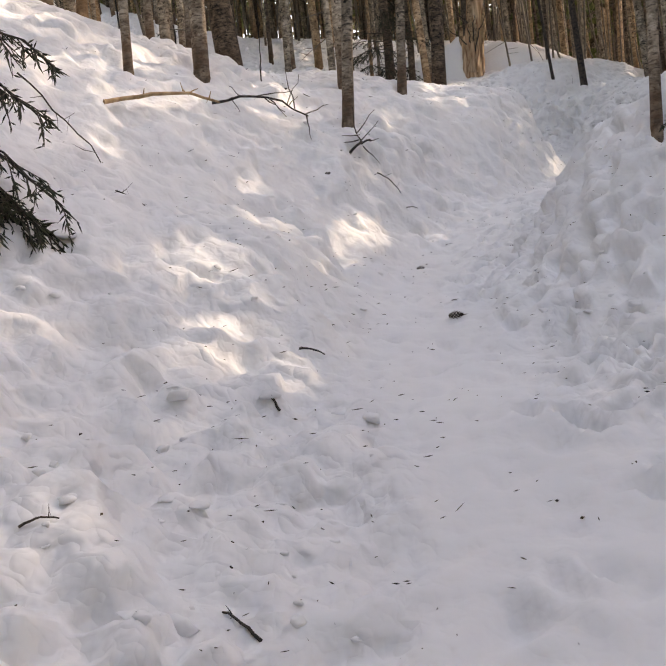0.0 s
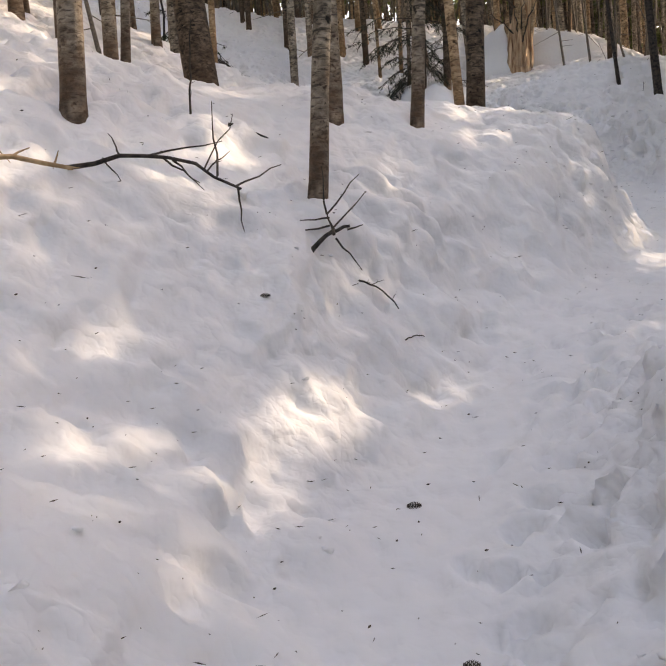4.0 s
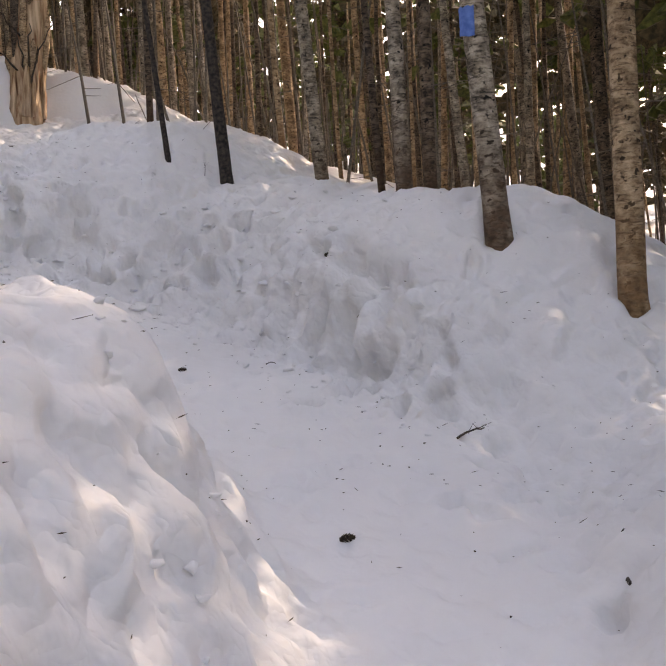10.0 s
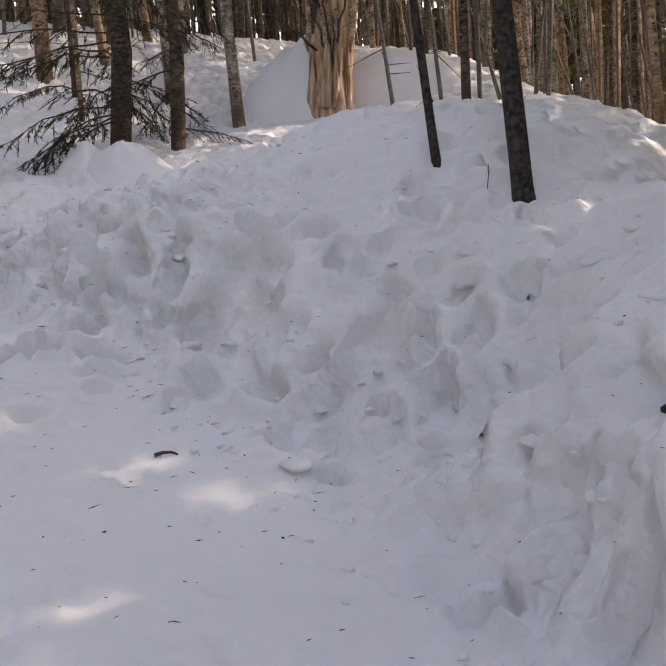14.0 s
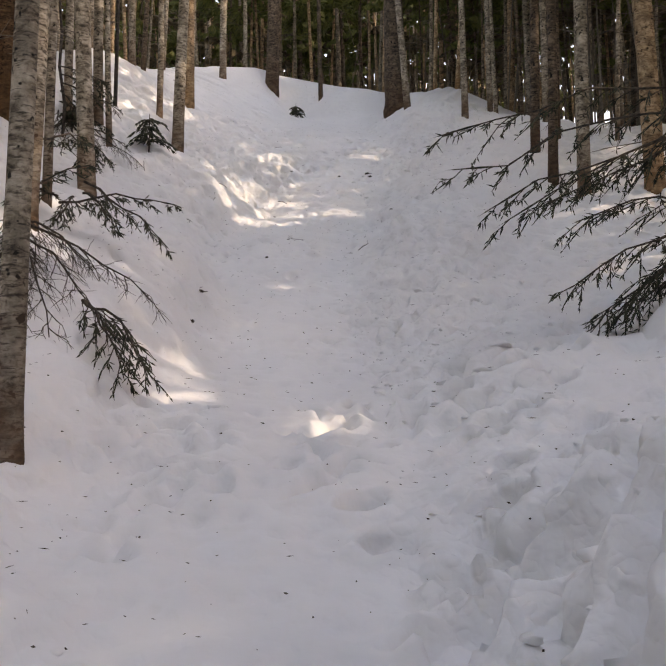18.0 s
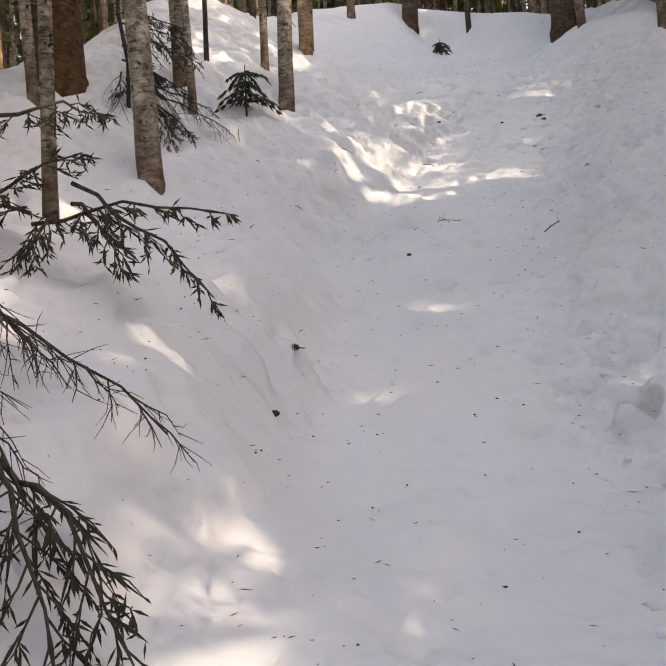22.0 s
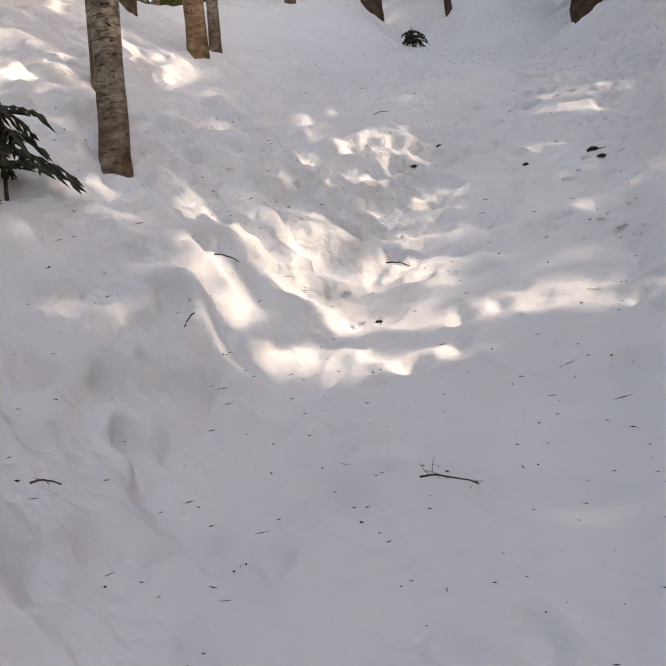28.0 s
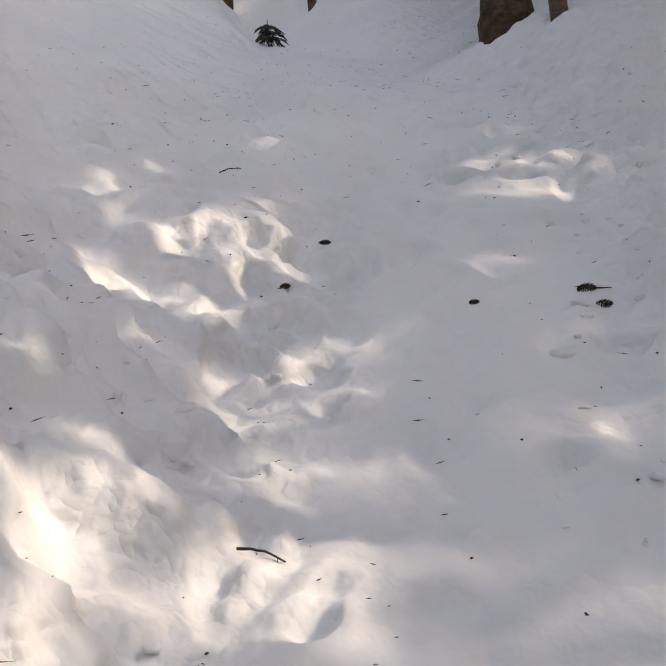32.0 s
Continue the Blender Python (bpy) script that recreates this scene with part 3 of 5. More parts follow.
class Shape:
    """Vertices and faces of one mesh in the making."""

    def __init__(self):
        self.v, self.f, self.n = [], [], 0

    def add(self, verts, faces):
        self.v.append(np.asarray(verts, float))
        self.f.extend(block + self.n for block in blocks(faces))
        self.n += len(verts)

    def tube(self, pts, radii, sides=6, rough=0.0, rng=None, cap=True):
        pts = np.asarray(pts, float)
        t = np.gradient(pts, axis=0)
        t /= np.linalg.norm(t, axis=1, keepdims=True) + 1e-9
        ref = np.array((0, 0, 1.0)) if abs(t[0][2]) < 0.8 else np.array((1.0, 0, 0))
        a = np.cross(t, ref)
        a /= np.linalg.norm(a, axis=1, keepdims=True) + 1e-9
        b = np.cross(t, a)
        ang = np.arange(sides) * 2 * math.pi / sides
        rad = np.asarray(radii, float)[:, None] * np.ones(sides)
        if rough and rng is not None:
            rad = rad * (1 + rough * rng.uniform(-1, 1, rad.shape))
        ring = pts[:, None] + rad[:, :, None] * (np.cos(ang)[None, :, None] * a[:, None] + np.sin(ang)[None, :, None] * b[:, None])
        self.add(ring.reshape(-1, 3), tube_faces(len(pts), sides, cap))

    def needle(self, p, d, length, width):
        """A slim three-sided spindle, for a needled twig."""
        d = np.asarray(d, float) / (np.linalg.norm(d) + 1e-9)
        a = np.cross(d, (0.3, 0.2, 0.93))
        a /= np.linalg.norm(a) + 1e-9
        b = np.cross(d, a)
        m = np.asarray(p) + d * length * 0.45
        ring = [m + width * (math.cos(q) * a + math.sin(q) * b) for q in (0, 2.1, 4.2)]
        self.add([p, *ring, np.asarray(p) + d * length], [(0, 2, 1), (0, 3, 2), (0, 1, 3), (4, 1, 2), (4, 2, 3), (4, 3, 1)])

    def mesh(self, name, mats, soft=True):
        me = bpy.data.meshes.new(name)
        verts = np.concatenate(self.v)
        loops = np.concatenate([f.ravel() for f in self.f])
        totals = np.concatenate([np.full(len(f), f.shape[1]) for f in self.f])
        me.vertices.add(len(verts))
        me.vertices.foreach_set("co", verts.ravel())
        me.loops.add(len(loops))
        me.loops.foreach_set("vertex_index", loops)
        me.polygons.add(len(totals))
        me.polygons.foreach_set("loop_start", np.cumsum(totals) - totals)
        me.polygons.foreach_set("loop_total", totals)
        for m in mats if isinstance(mats, (list, tuple)) else (mats,):
            me.materials.append(m)
        me.update(calc_edges=True)
        if soft:
            me.shade_smooth()
        else:
            me.shade_flat()
        return me


def part(name, shape, mats, parent, label="", soft=True):
    ob = new(name, shape.mesh(name, mats, soft) if isinstance(shape, Shape) else shape)
    ob.parent = parent
    if label:
        tagged(ob, label)
    return ob


def thing(name, label, category, x, y, z, group="", kind="", rz=0.0):
    ob = new(name)
    ob.matrix_world = pose(x, y, z, 0, 0, rz)
    ob.empty_display_size = 0.1
    return tagged(ob, label, category, group, kind)


# ---- ground ----
def axis(lo, hi, step, far_lo, far_hi):
    core = np.arange(lo, hi + step / 2, step)
    up, down, s = [core[-1]], [core[0]], step
    while up[-1] < far_hi:
        s *= 1.22
        up.append(up[-1] + s)
    s = step
    while down[-1] > far_lo:
        s *= 1.22
        down.append(down[-1] - s)
    return np.concatenate([down[:0:-1], core, up[1:]])


# thawed wells round the stems that stand nearest: x, y, reach
FEET = ((0.34, 8.20, 0.12), (1.03, 10.09, 0.12), (0.42, 9.82, 0.14), (-0.86, 7.95, 0.13), (2.11, 5.72, 0.09), (6.25, 13.04, 0.16), (5.84, 13.87, 0.16), (5.16, 17.40, 0.14), (4.76, 18.03, 0.09),
        (-0.27, 17.88, 0.13), (-2.43, 19.53, 0.15), (-4.81, 22.00, 0.16), (-2.58, 18.83, 0.15), (-6.09, 24.60, 0.15), (-6.46, 23.50, 0.13), (-8.23, 26.99, 0.17))


def build_ground():
    xs, ys = axis(-8.6, 7.0, 0.029, -600, 600), axis(-1.0, 31.5, 0.029, -300, 900)
    gx, gy = np.meshgrid(xs, ys)
    lie, relief, loose = ground(gx, gy)
    tread(gx, gy, relief, xs, ys)
    # thawed and settled snow has soft edges
    relief[1:-1, 1:-1] = 0.5 * relief[1:-1, 1:-1] + 0.125 * (relief[:-2, 1:-1] + relief[2:, 1:-1] + relief[1:-1, :-2] + relief[1:-1, 2:])
    for fx, fy, fr in FEET:
        q = (gx - fx) ** 2 + (gy - fy) ** 2
        relief += 0.03 * np.exp(-q / (2.2 * fr) ** 2) - 0.03 * np.exp(-q / fr**2)
    relief = 0.13 * np.tanh(relief / 0.13)
    # the relief stands square to the lie of the snow, so steep banks are not drawn out
    sy, sx = np.gradient(lie, ys, xs)
    steep = np.sqrt(1 + sx * sx + sy * sy)
    gz = lie + relief * steep
    px, py, pz = gx - relief * sx / steep, gy - relief * sy / steep, lie + relief / steep
    nx, ny = len(xs), len(ys)
    me = bpy.data.meshes.new("ground")
    me.vertices.add(nx * ny)
    me.vertices.foreach_set("co", np.stack([px, py, pz], -1).ravel())
    i = (np.arange(ny - 1)[:, None] * nx + np.arange(nx - 1)).ravel()
    quads = np.stack([i, i + 1, i + nx + 1, i + nx], 1)
    me.loops.add(quads.size)
    me.loops.foreach_set("vertex_index", quads.ravel())
    me.polygons.add(len(quads))
    me.polygons.foreach_set("loop_start", np.arange(0, quads.size, 4))
    me.polygons.foreach_set("loop_total", np.full(len(quads), 4))
    me.update(calc_edges=True)
    me.shade_smooth()
    me.attributes.new("loose", "FLOAT", "POINT").data.foreach_set("value", loose.ravel().astype(np.float32))
    me.materials.append(SNOW)
    ob = new("ground", me)
    tagged(ob, "trodden snow with a sunken winding trail through the wood", "snow", kind="structure")
    return xs, ys, gz


XS, YS, GZ = build_ground()


def on_ground(x, y):
    """The height of the snow at points, from its mesh."""
    i = np.clip(np.searchsorted(XS, x) - 1, 0, len(XS) - 2)
    j = np.clip(np.searchsorted(YS, y) - 1, 0, len(YS) - 2)
    u, v = (x - XS[i]) / (XS[i + 1] - XS[i]), (y - YS[j]) / (YS[j + 1] - YS[j])
    return (GZ[j, i] * (1 - u) + GZ[j, i + 1] * u) * (1 - v) + (GZ[j + 1, i] * (1 - u) + GZ[j + 1, i + 1] * u) * v


def ground_at(x, y):
    return float(on_ground(np.array([x]), np.array([y]))[0])


# ---- trees ----
def bough_kit(seed, sprays, width=0.05):
    """A drooping bough one metre long: its stem, and its needled sprays as spindles of five points."""
    rng = np.random.default_rng(seed)
    s = Shape()
    pts = np.array([(u, 0.06 * math.sin(3 * u + seed), -0.16 * u * u) for u in (0, 0.35, 0.7, 1.0)])
    s.tube(pts, (0.016, 0.012, 0.008, 0.003), 3, cap=False)
    sprays_at = []
    for k in range(sprays):
        u = 0.22 + 0.78 * (k + rng.uniform(0, 0.8)) / sprays
        p = np.array([np.interp(u, (0, 0.35, 0.7, 1.0), pts[:, c]) for c in range(3)])
        turn = (1 if k % 2 else -1) * rng.uniform(0.5, 1.1)
        one = Shape()
        one.needle(p, (math.cos(turn), math.sin(turn), rng.uniform(-0.5, 0.05)), rng.uniform(0.28, 0.5) * (1.15 - 0.5 * u), width * rng.uniform(0.7, 1.3))
        sprays_at.append(one.v[0])
    return np.concatenate(s.v), s.f, np.array(sprays_at)


KITS = [bough_kit(k, 11, 0.08) for k in range(5)]
FAR_KITS = [bough_kit(k + 9, 6, 0.11) for k in range(3)]
SPINDLE = np.array([(0, 2, 1), (0, 3, 2), (0, 1, 3), (4, 1, 2), (4, 2, 3), (4, 3, 1)])


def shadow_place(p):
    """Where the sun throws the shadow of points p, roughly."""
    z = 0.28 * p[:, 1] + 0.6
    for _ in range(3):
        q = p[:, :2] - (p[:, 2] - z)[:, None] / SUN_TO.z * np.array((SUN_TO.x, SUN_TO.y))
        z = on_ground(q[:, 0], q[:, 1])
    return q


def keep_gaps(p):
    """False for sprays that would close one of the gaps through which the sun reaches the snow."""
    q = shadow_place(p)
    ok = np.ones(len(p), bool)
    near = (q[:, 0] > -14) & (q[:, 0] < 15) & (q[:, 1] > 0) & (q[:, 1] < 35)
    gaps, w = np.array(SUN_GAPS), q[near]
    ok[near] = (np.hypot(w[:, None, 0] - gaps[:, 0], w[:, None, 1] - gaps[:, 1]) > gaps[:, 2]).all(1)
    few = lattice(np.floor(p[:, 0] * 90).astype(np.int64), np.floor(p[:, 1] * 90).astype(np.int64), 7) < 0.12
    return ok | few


def stem_line(rng, height, lean, wander=0.10):
    h = np.concatenate([[-0.8, 0.0, 0.08, 0.25, 0.6], np.linspace(1.2, height, 9)])
    a, b = rng.uniform(0, 6.28, 2)
    x = lean[0] * h + wander * np.sin(h * 0.45 + a) - wander * math.sin(a)
    y = lean[1] * h + wander * np.sin(h * 0.38 + b) - wander * math.sin(b)
    return h, np.stack([x, y, h], 1)


def stem_radii(h, r, height):
    return r * np.clip(1.0 - 0.8 * np.clip(h, 0, height) / height, 0.12, 1) * (1 + 0.10 * np.exp(-np.clip(h, 0, 9) / 0.12))


def crown_shape(rng, line, h0, height, spread, count, base, kits=KITS, stems=True):
    s = Shape()
    u = rng.uniform(0, 1, count) ** 0.85
    h = h0 + (height - h0) * u
    reach = spread * (1.05 - 0.85 * u) * rng.uniform(0.7, 1.2, count)
    ang = rng.uniform(0, 2 * math.pi, count)
    tilt = rng.uniform(-0.35, 0.15, count)
    root = np.stack([np.interp(h, line[:, 2], line[:, 0]), np.interp(h, line[:, 2], line[:, 1]), h], 1)
    tufts = []
    for i in range(count):
        v, f, sp = kits[rng.integers(len(kits))]
        c, sn = math.cos(ang[i]), math.sin(ang[i])
        turn = np.array(((c, -sn, 0), (sn, c, 0), (tilt[i], 0, 1))) * reach[i]
        if stems:
            s.add(v @ turn.T + root[i], f)
        tufts.append(sp @ turn.T + root[i])
    tufts = np.concatenate(tufts)
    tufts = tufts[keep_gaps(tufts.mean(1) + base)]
    if len(tufts):
        s.add(tufts.reshape(-1, 3), [(np.arange(len(tufts))[:, None, None] * 5 + SPINDLE).reshape(-1, 3)])
    return s


def dead_twigs(rng, line, radii, lo, hi, count, length, droop=-0.1):
    s = Shape()
    for _ in range(count):
        h = rng.uniform(lo, hi)
        a = rng.uniform(0, 2 * math.pi)
        r = np.interp(h, line[:, 2], radii)
        root = np.array((np.interp(h, line[:, 2], line[:, 0]), np.interp(h, line[:, 2], line[:, 1]), h))
        d = np.array((math.cos(a), math.sin(a), rng.uniform(droop - 0.15, droop + 0.3)))
        ln = length * rng.uniform(0.25, 1.0)
        bend = rng.uniform(-0.25, 0.25, 3) * ln
        pts = [root + d * r * 0.6, root + d * ln * 0.4 + bend * 0.3, root + d * ln * 0.75 + bend * 0.7, root + d * ln + bend]
        q = 0.010 if ln > 0.3 else 0.007
        s.tube(pts, (q, q * 0.7, q * 0.45, q * 0.2), 3, cap=False)
        if ln > 0.35:
            for k in (1, 2):
                e = d + rng.uniform(-0.8, 0.8, 3)
                s.tube([pts[k], np.array(pts[k]) + e * ln * 0.22, np.array(pts[k]) + e * ln * 0.4], (q * 0.5, q * 0.35, q * 0.15), 3, cap=False)
    return s


def tree(name, label, x, y, dia, height, mat, seed, lean=(0, 0), crown=(0.42, 1.55, 60), twigs=(0.8, 4.5, 14, 0.5), sides=12, group="trees of the wood", wander=0.05, z=None):
    rng = np.random.default_rng(seed)
    z = ground_at(x, y) if z is None else z
    ob = thing(name, label, "tree", x, y, z, group)
    h, line = stem_line(rng, height, lean, wander)
    rad = stem_radii(h, dia / 2, height)
    s = Shape()
    s.tube(line, rad, sides, 0.06, rng)
    part("trunk", s, mat, ob)
    if twigs[2]:
        tagged(part("twig_tangle", dead_twigs(rng, line, rad, *twigs), TWIG_GREY, ob, "bare grey dead side twigs"), kind="stuff")
    if crown[2]:
        s = crown_shape(rng, line, max(height * crown[0], 4.6), height, crown[1], crown[2], np.array((x, y, z)))
        if s.n:
            part("crown", s, NEEDLE, ob, "sparse green needle crown", False)
    return ob

# ---- the trees that stand by the trail: x, y, diameter, lean east, lean north, bark ----
GREY, DARK, TAN, BLACK = BARK_GREY, BARK_DARK, BARK_TAN, BARK_BLACK
NEAR_LABEL = {"G": "grey mottled fir trunk with a brown foot in the snow", "D": "thick dark brown spruce trunk rising from the snow",
              "T": "fir trunk on the snow slope, coloured tan as if sunlit", "B": "slim blackish leaning stem in the snow"}
NEAR_BARK = {"G": GREY, "D": DARK, "T": TAN, "B": BLACK}
NEAR_TREES = (
    (0.34, 8.28, 0.105, 0.085, 0.0, "G"), (1.03, 10.09, 0.10, 0.06, 0.0, "G"), (0.42, 9.82, 0.155, 0.015, 0.0, "G"),
    (-0.86, 7.95, 0.135, 0.06, 0.0, "G"), (-1.35, 7.30, 0.075, 0.02, 0.0, "G"), (-1.33, 11.17, 0.085, 0.09, 0.0, "G"),
    (2.11, 5.72, 0.07, 0.04, 0.0, "G"), (6.25, 13.04, 0.19, -0.01, 0.0, "T"), (5.84, 13.87, 0.19, -0.08, 0.03, "G"),
    (5.16, 17.40, 0.125, -0.03, 0.01, "B"), (4.76, 18.03, 0.06, -0.10, 0.04, "B"), (1.61, 12.25, 0.10, -0.05, 0.0, "T"), (1.85, 13.1, 0.20, 0.04, 0.0, "D"), (-0.95, 13.0, 0.36, -0.10, 0.0, "D"), (3.20, 23.50, 0.15, -0.05, 0.0, "G"), (6.14, 16.00, 0.07, -0.05, 0.0, "D"), (6.01, 15.39, 0.14, 0.0, 0.0, "G"),
    (6.45, 15.66, 0.125, 0.0, 0.0, "D"), (6.85, 18.63, 0.17, -0.08, 0.0, "G"), (-0.30, 17.95, 0.13, 0.0, 0.0, "G"),
    (-2.43, 19.53, 0.165, 0.01, 0.01, "G"), (-4.81, 22.00, 0.20, -0.02, -0.02, "G"), (-2.58, 18.83, 0.165, 0.01, 0.01, "G"),
    (-3.30, 20.35, 0.085, 0.0, 0.0, "G"),
)
NEAR_TREES_UP = (
    (-6.12, 24.66, 0.17, 0.01, 0.01, "G"), (-8.23, 26.99, 0.19, 0.0, 0.0, "T"), (-9.16, 27.95, 0.13, 0.0, 0.0, "G"),
    (-7.08, 25.20, 0.10, 0.0, 0.0, "G"), (-6.05, 23.35, 0.085, -0.02, 0.0, "G"), (-5.96, 30.79, 0.14, -0.035, -0.04, "G"),
    (-6.75, 31.60, 0.46, 0.0, 0.0, "D"), (-6.46, 23.50, 0.14, 0.0, 0.0, "G"), (-7.13, 24.36, 0.06, 0.0, 0.0, "B"),
    (-6.60, 23.10, 0.12, 0.0, 0.0, "G"), (-11.6, 31.50, 0.17, 0.0, 0.0, "G"), (-10.8, 34.4, 0.12, 0.0, 0.0, "D"),
    (-2.11, 18.31, 0.05, 0.06, 0.05, "G"), (-1.98, 19.06, 0.055, 0.05, 0.0, "B"), (-3.03, 19.28, 0.08, 0.0, 0.0, "G"),
    (-3.78, 20.05, 0.04, 0.0, 0.0, "B"), (-3.41, 18.74, 0.07, 0.0, 0.0, "G"), (-0.26, 25.05, 0.15, 0.0, 0.0, "G"),
    (-0.84, 25.60, 0.12, 0.0, 0.0, "D"), (-4.52, 30.46, 0.13, 0.0, 0.0, "G"), (-1.90, 27.57, 0.14, 0.0, 0.0, "D"),
    (-4.71, 31.91, 0.12, 0.0, 0.0, "G"), (-0.86, 26.6, 0.13, 0.0, 0.0, "G"), (-11.8, 33.6, 0.36, 0.0, 0.0, "D"), (-11.1, 28.2, 0.15, 0.0, 0.0, "G"),
)
for n, (x, y, dia, lx, ly, b) in enumerate(NEAR_TREES + NEAR_TREES_UP):
    tall = 9 + 30 * min(dia, 0.22)
    tree("fir_tree", NEAR_LABEL[b], x, y, dia, tall, NEAR_BARK[b], 100 + n, (lx, ly), crown=(0.45, 1.5, 20 if x > np.interp(y, [p[1] for p in TRAIL], [p[0] for p in TRAIL]) else 20), twigs=(0.9, 5.0, 10, 0.35))


# ---- the wood around ----
CLEAR = ((4.8, 16.8, 3.0), (-1.0, 5.0, 4.4), (4.6, 5.0, 3.2), (1.5, 8.2, 2.4), (-6.0, 25.5, 3.2), (2.6, 20.6, 1.8), (-9.0, 30.0, 2.6), (4.3, 24.1, 1.0))


def wood_places(seed, count, lo, hi, sep):
    """Scattered places in the wood, between lo and hi metres from the trail."""
    rng = np.random.default_rng(seed)
    p = np.stack([rng.uniform(-48, 46, count * 14), rng.uniform(-22, 74, count * 14)], 1)
    d = beside_trail(p[:, 0], p[:, 1])[0]
    ok = (d > lo) & (d < hi)
    for a, b, r in CLEAR:
        ok &= np.hypot(p[:, 0] - a, p[:, 1] - b) > r
    for t in NEAR_TREES + NEAR_TREES_UP:
        ok &= np.hypot(p[:, 0] - t[0], p[:, 1] - t[1]) > 0.7
    got = []
    for q in p[ok]:
        if not got or np.hypot(*(np.array(got) - q).T).min() > sep:
            got.append(q)
        if len(got) == count:
            break
    return np.array(got)


def sunward(x, y):
    """True east of the trail, where denser crowns are added between it and the sun."""
    return x > np.interp(y, [p[1] for p in TRAIL], [p[0] for p in TRAIL]) + 1.0


WOOD = wood_places(5, 430, 3.0, 13.0, 0.62)
WOOD = WOOD[np.argsort(beside_trail(WOOD[:, 0], WOOD[:, 1])[0])]
rng = np.random.default_rng(8)
heights = on_ground(WOOD[:, 0], WOOD[:, 1])
for n, (x, y) in enumerate(WOOD[:235]):
    dia = float(np.clip(rng.lognormal(math.log(0.12), 0.35), 0.05, 0.28))
    b = "GGGDTT"[rng.integers(6)]
    # crowns mostly out of view, thickened sunward to shade the trail
    tree("fir_tree", "grey and brown fir trunk with bare lower twigs in the wood", x, y, dia, 8 + 30 * min(dia, 0.22), NEAR_BARK[b], 1000 + n,
         tuple(rng.normal(0, 0.03, 2)), crown=(0.42, 1.7, 40 if sunward(x, y) else 22), twigs=(0.5, 5.0, 16, 0.7), sides=8, z=float(heights[n]))


def far_woods():
    rng = np.random.default_rng(77)
    stems, pale, tan, tops, brown, thin = Shape(), Shape(), Shape(), Shape(), Shape(), Shape()
    for sets, places in ((5, WOOD[235:]), (6, wood_places(6, 1250, 11.0, 27.0, 0.6)), (7, wood_places(7, 900, 24.0, 44.0, 0.6))):
        zs = on_ground(places[:, 0], places[:, 1])
        for (x, y), z in zip(places, zs):
            dia = float(np.clip(rng.lognormal(math.log(0.13), 0.35), 0.06, 0.3))
            east = sunward(x, y)
            tall = 10 + 20 * dia if sets < 7 else 8.0
            h, line = stem_line(rng, tall, rng.normal(0, 0.03, 2), 0.06)
            base = np.array((x, y, z))
            (stems, pale, tan)[rng.choice(3, p=(0.34, 0.36, 0.30))].tube(line + base, stem_radii(h, dia / 2, 12), 6, cap=False)
            low = (rng.uniform(3.0, 5.0), rng.uniform(2.6, 6.0), rng.uniform(0.2, 2.2))[sets - 5]
            # more boughs in the east, added to block the sun
            s = crown_shape(rng, line, low, tall, 1.6, (46 if east else 24) if sets == 5 else (46 if east and sets == 6 else 30), base, FAR_KITS, False)
            if s.n:
                (tops if rng.uniform() < 0.6 else brown).add(np.concatenate(s.v) + base, s.f)
    # thin young stems and dead brush between the trunks
    places = wood_places(9, 1500, 5.5, 24.0, 0.35)
    zs = on_ground(places[:, 0], places[:, 1])
    for (x, y), z in zip(places, zs):
        tall = rng.uniform(1.5, 6.0)
        lean = rng.normal(0, 0.10, 2)
        base = np.array((x, y, z - 0.1))
        pts = [base, base + np.array((lean[0] * tall * 0.5, lean[1] * tall * 0.5, tall * 0.5)), base + np.array((lean[0] * tall * 1.2, lean[1] * tall, tall))]
        thin.tube(pts, (0.028, 0.02, 0.006), 4, cap=False)
        for _ in range(7):
            q = pts[0] + (pts[1] - pts[0]) * rng.uniform(0.15, 2.0)
            a = rng.uniform(0, 6.28)
            thin.tube([q, q + 0.4 * np.array((math.cos(a), math.sin(a), rng.uniform(-0.5, 0.2))) * rng.uniform(0.5, 2.0)], (0.008, 0.003), 3, cap=False)
    ob = thing("far_woods", "dense wood of thin fir trunks with dark crowns", "woods", 0, 0, 0, kind="stuff")
    part("trunks", stems, DARK, ob)
    part("tan_trunks", tan, TAN, ob, "trunks farther off, coloured tan as if sunlit")
    part("pale_trunks", pale, GREY, ob, "grey fir trunks farther off")
    part("crowns", tops, NEEDLE, ob, soft=False)
    part("dead_crowns", brown, NEEDLE_DRY, ob, "brown dead needle crowns", soft=False)
    part("young_stems", thin, TWIG_GREY, ob, "thin grey young stems and dead brush")


far_woods()

# ---- spruces with drooping boughs ----
def curve(a, b, sag, rng, n=7, wob=0.03):
    a, b = np.asarray(a, float), np.asarray(b, float)
    u = np.linspace(0, 1, n)[:, None]
    p = a + (b - a) * u
    p[:, 2] += sag * 4 * u[:, 0] * (1 - u[:, 0])
    p[1:-1] += rng.normal(0, wob * np.linalg.norm(b - a) / 2, (n - 2, 3))
    return p


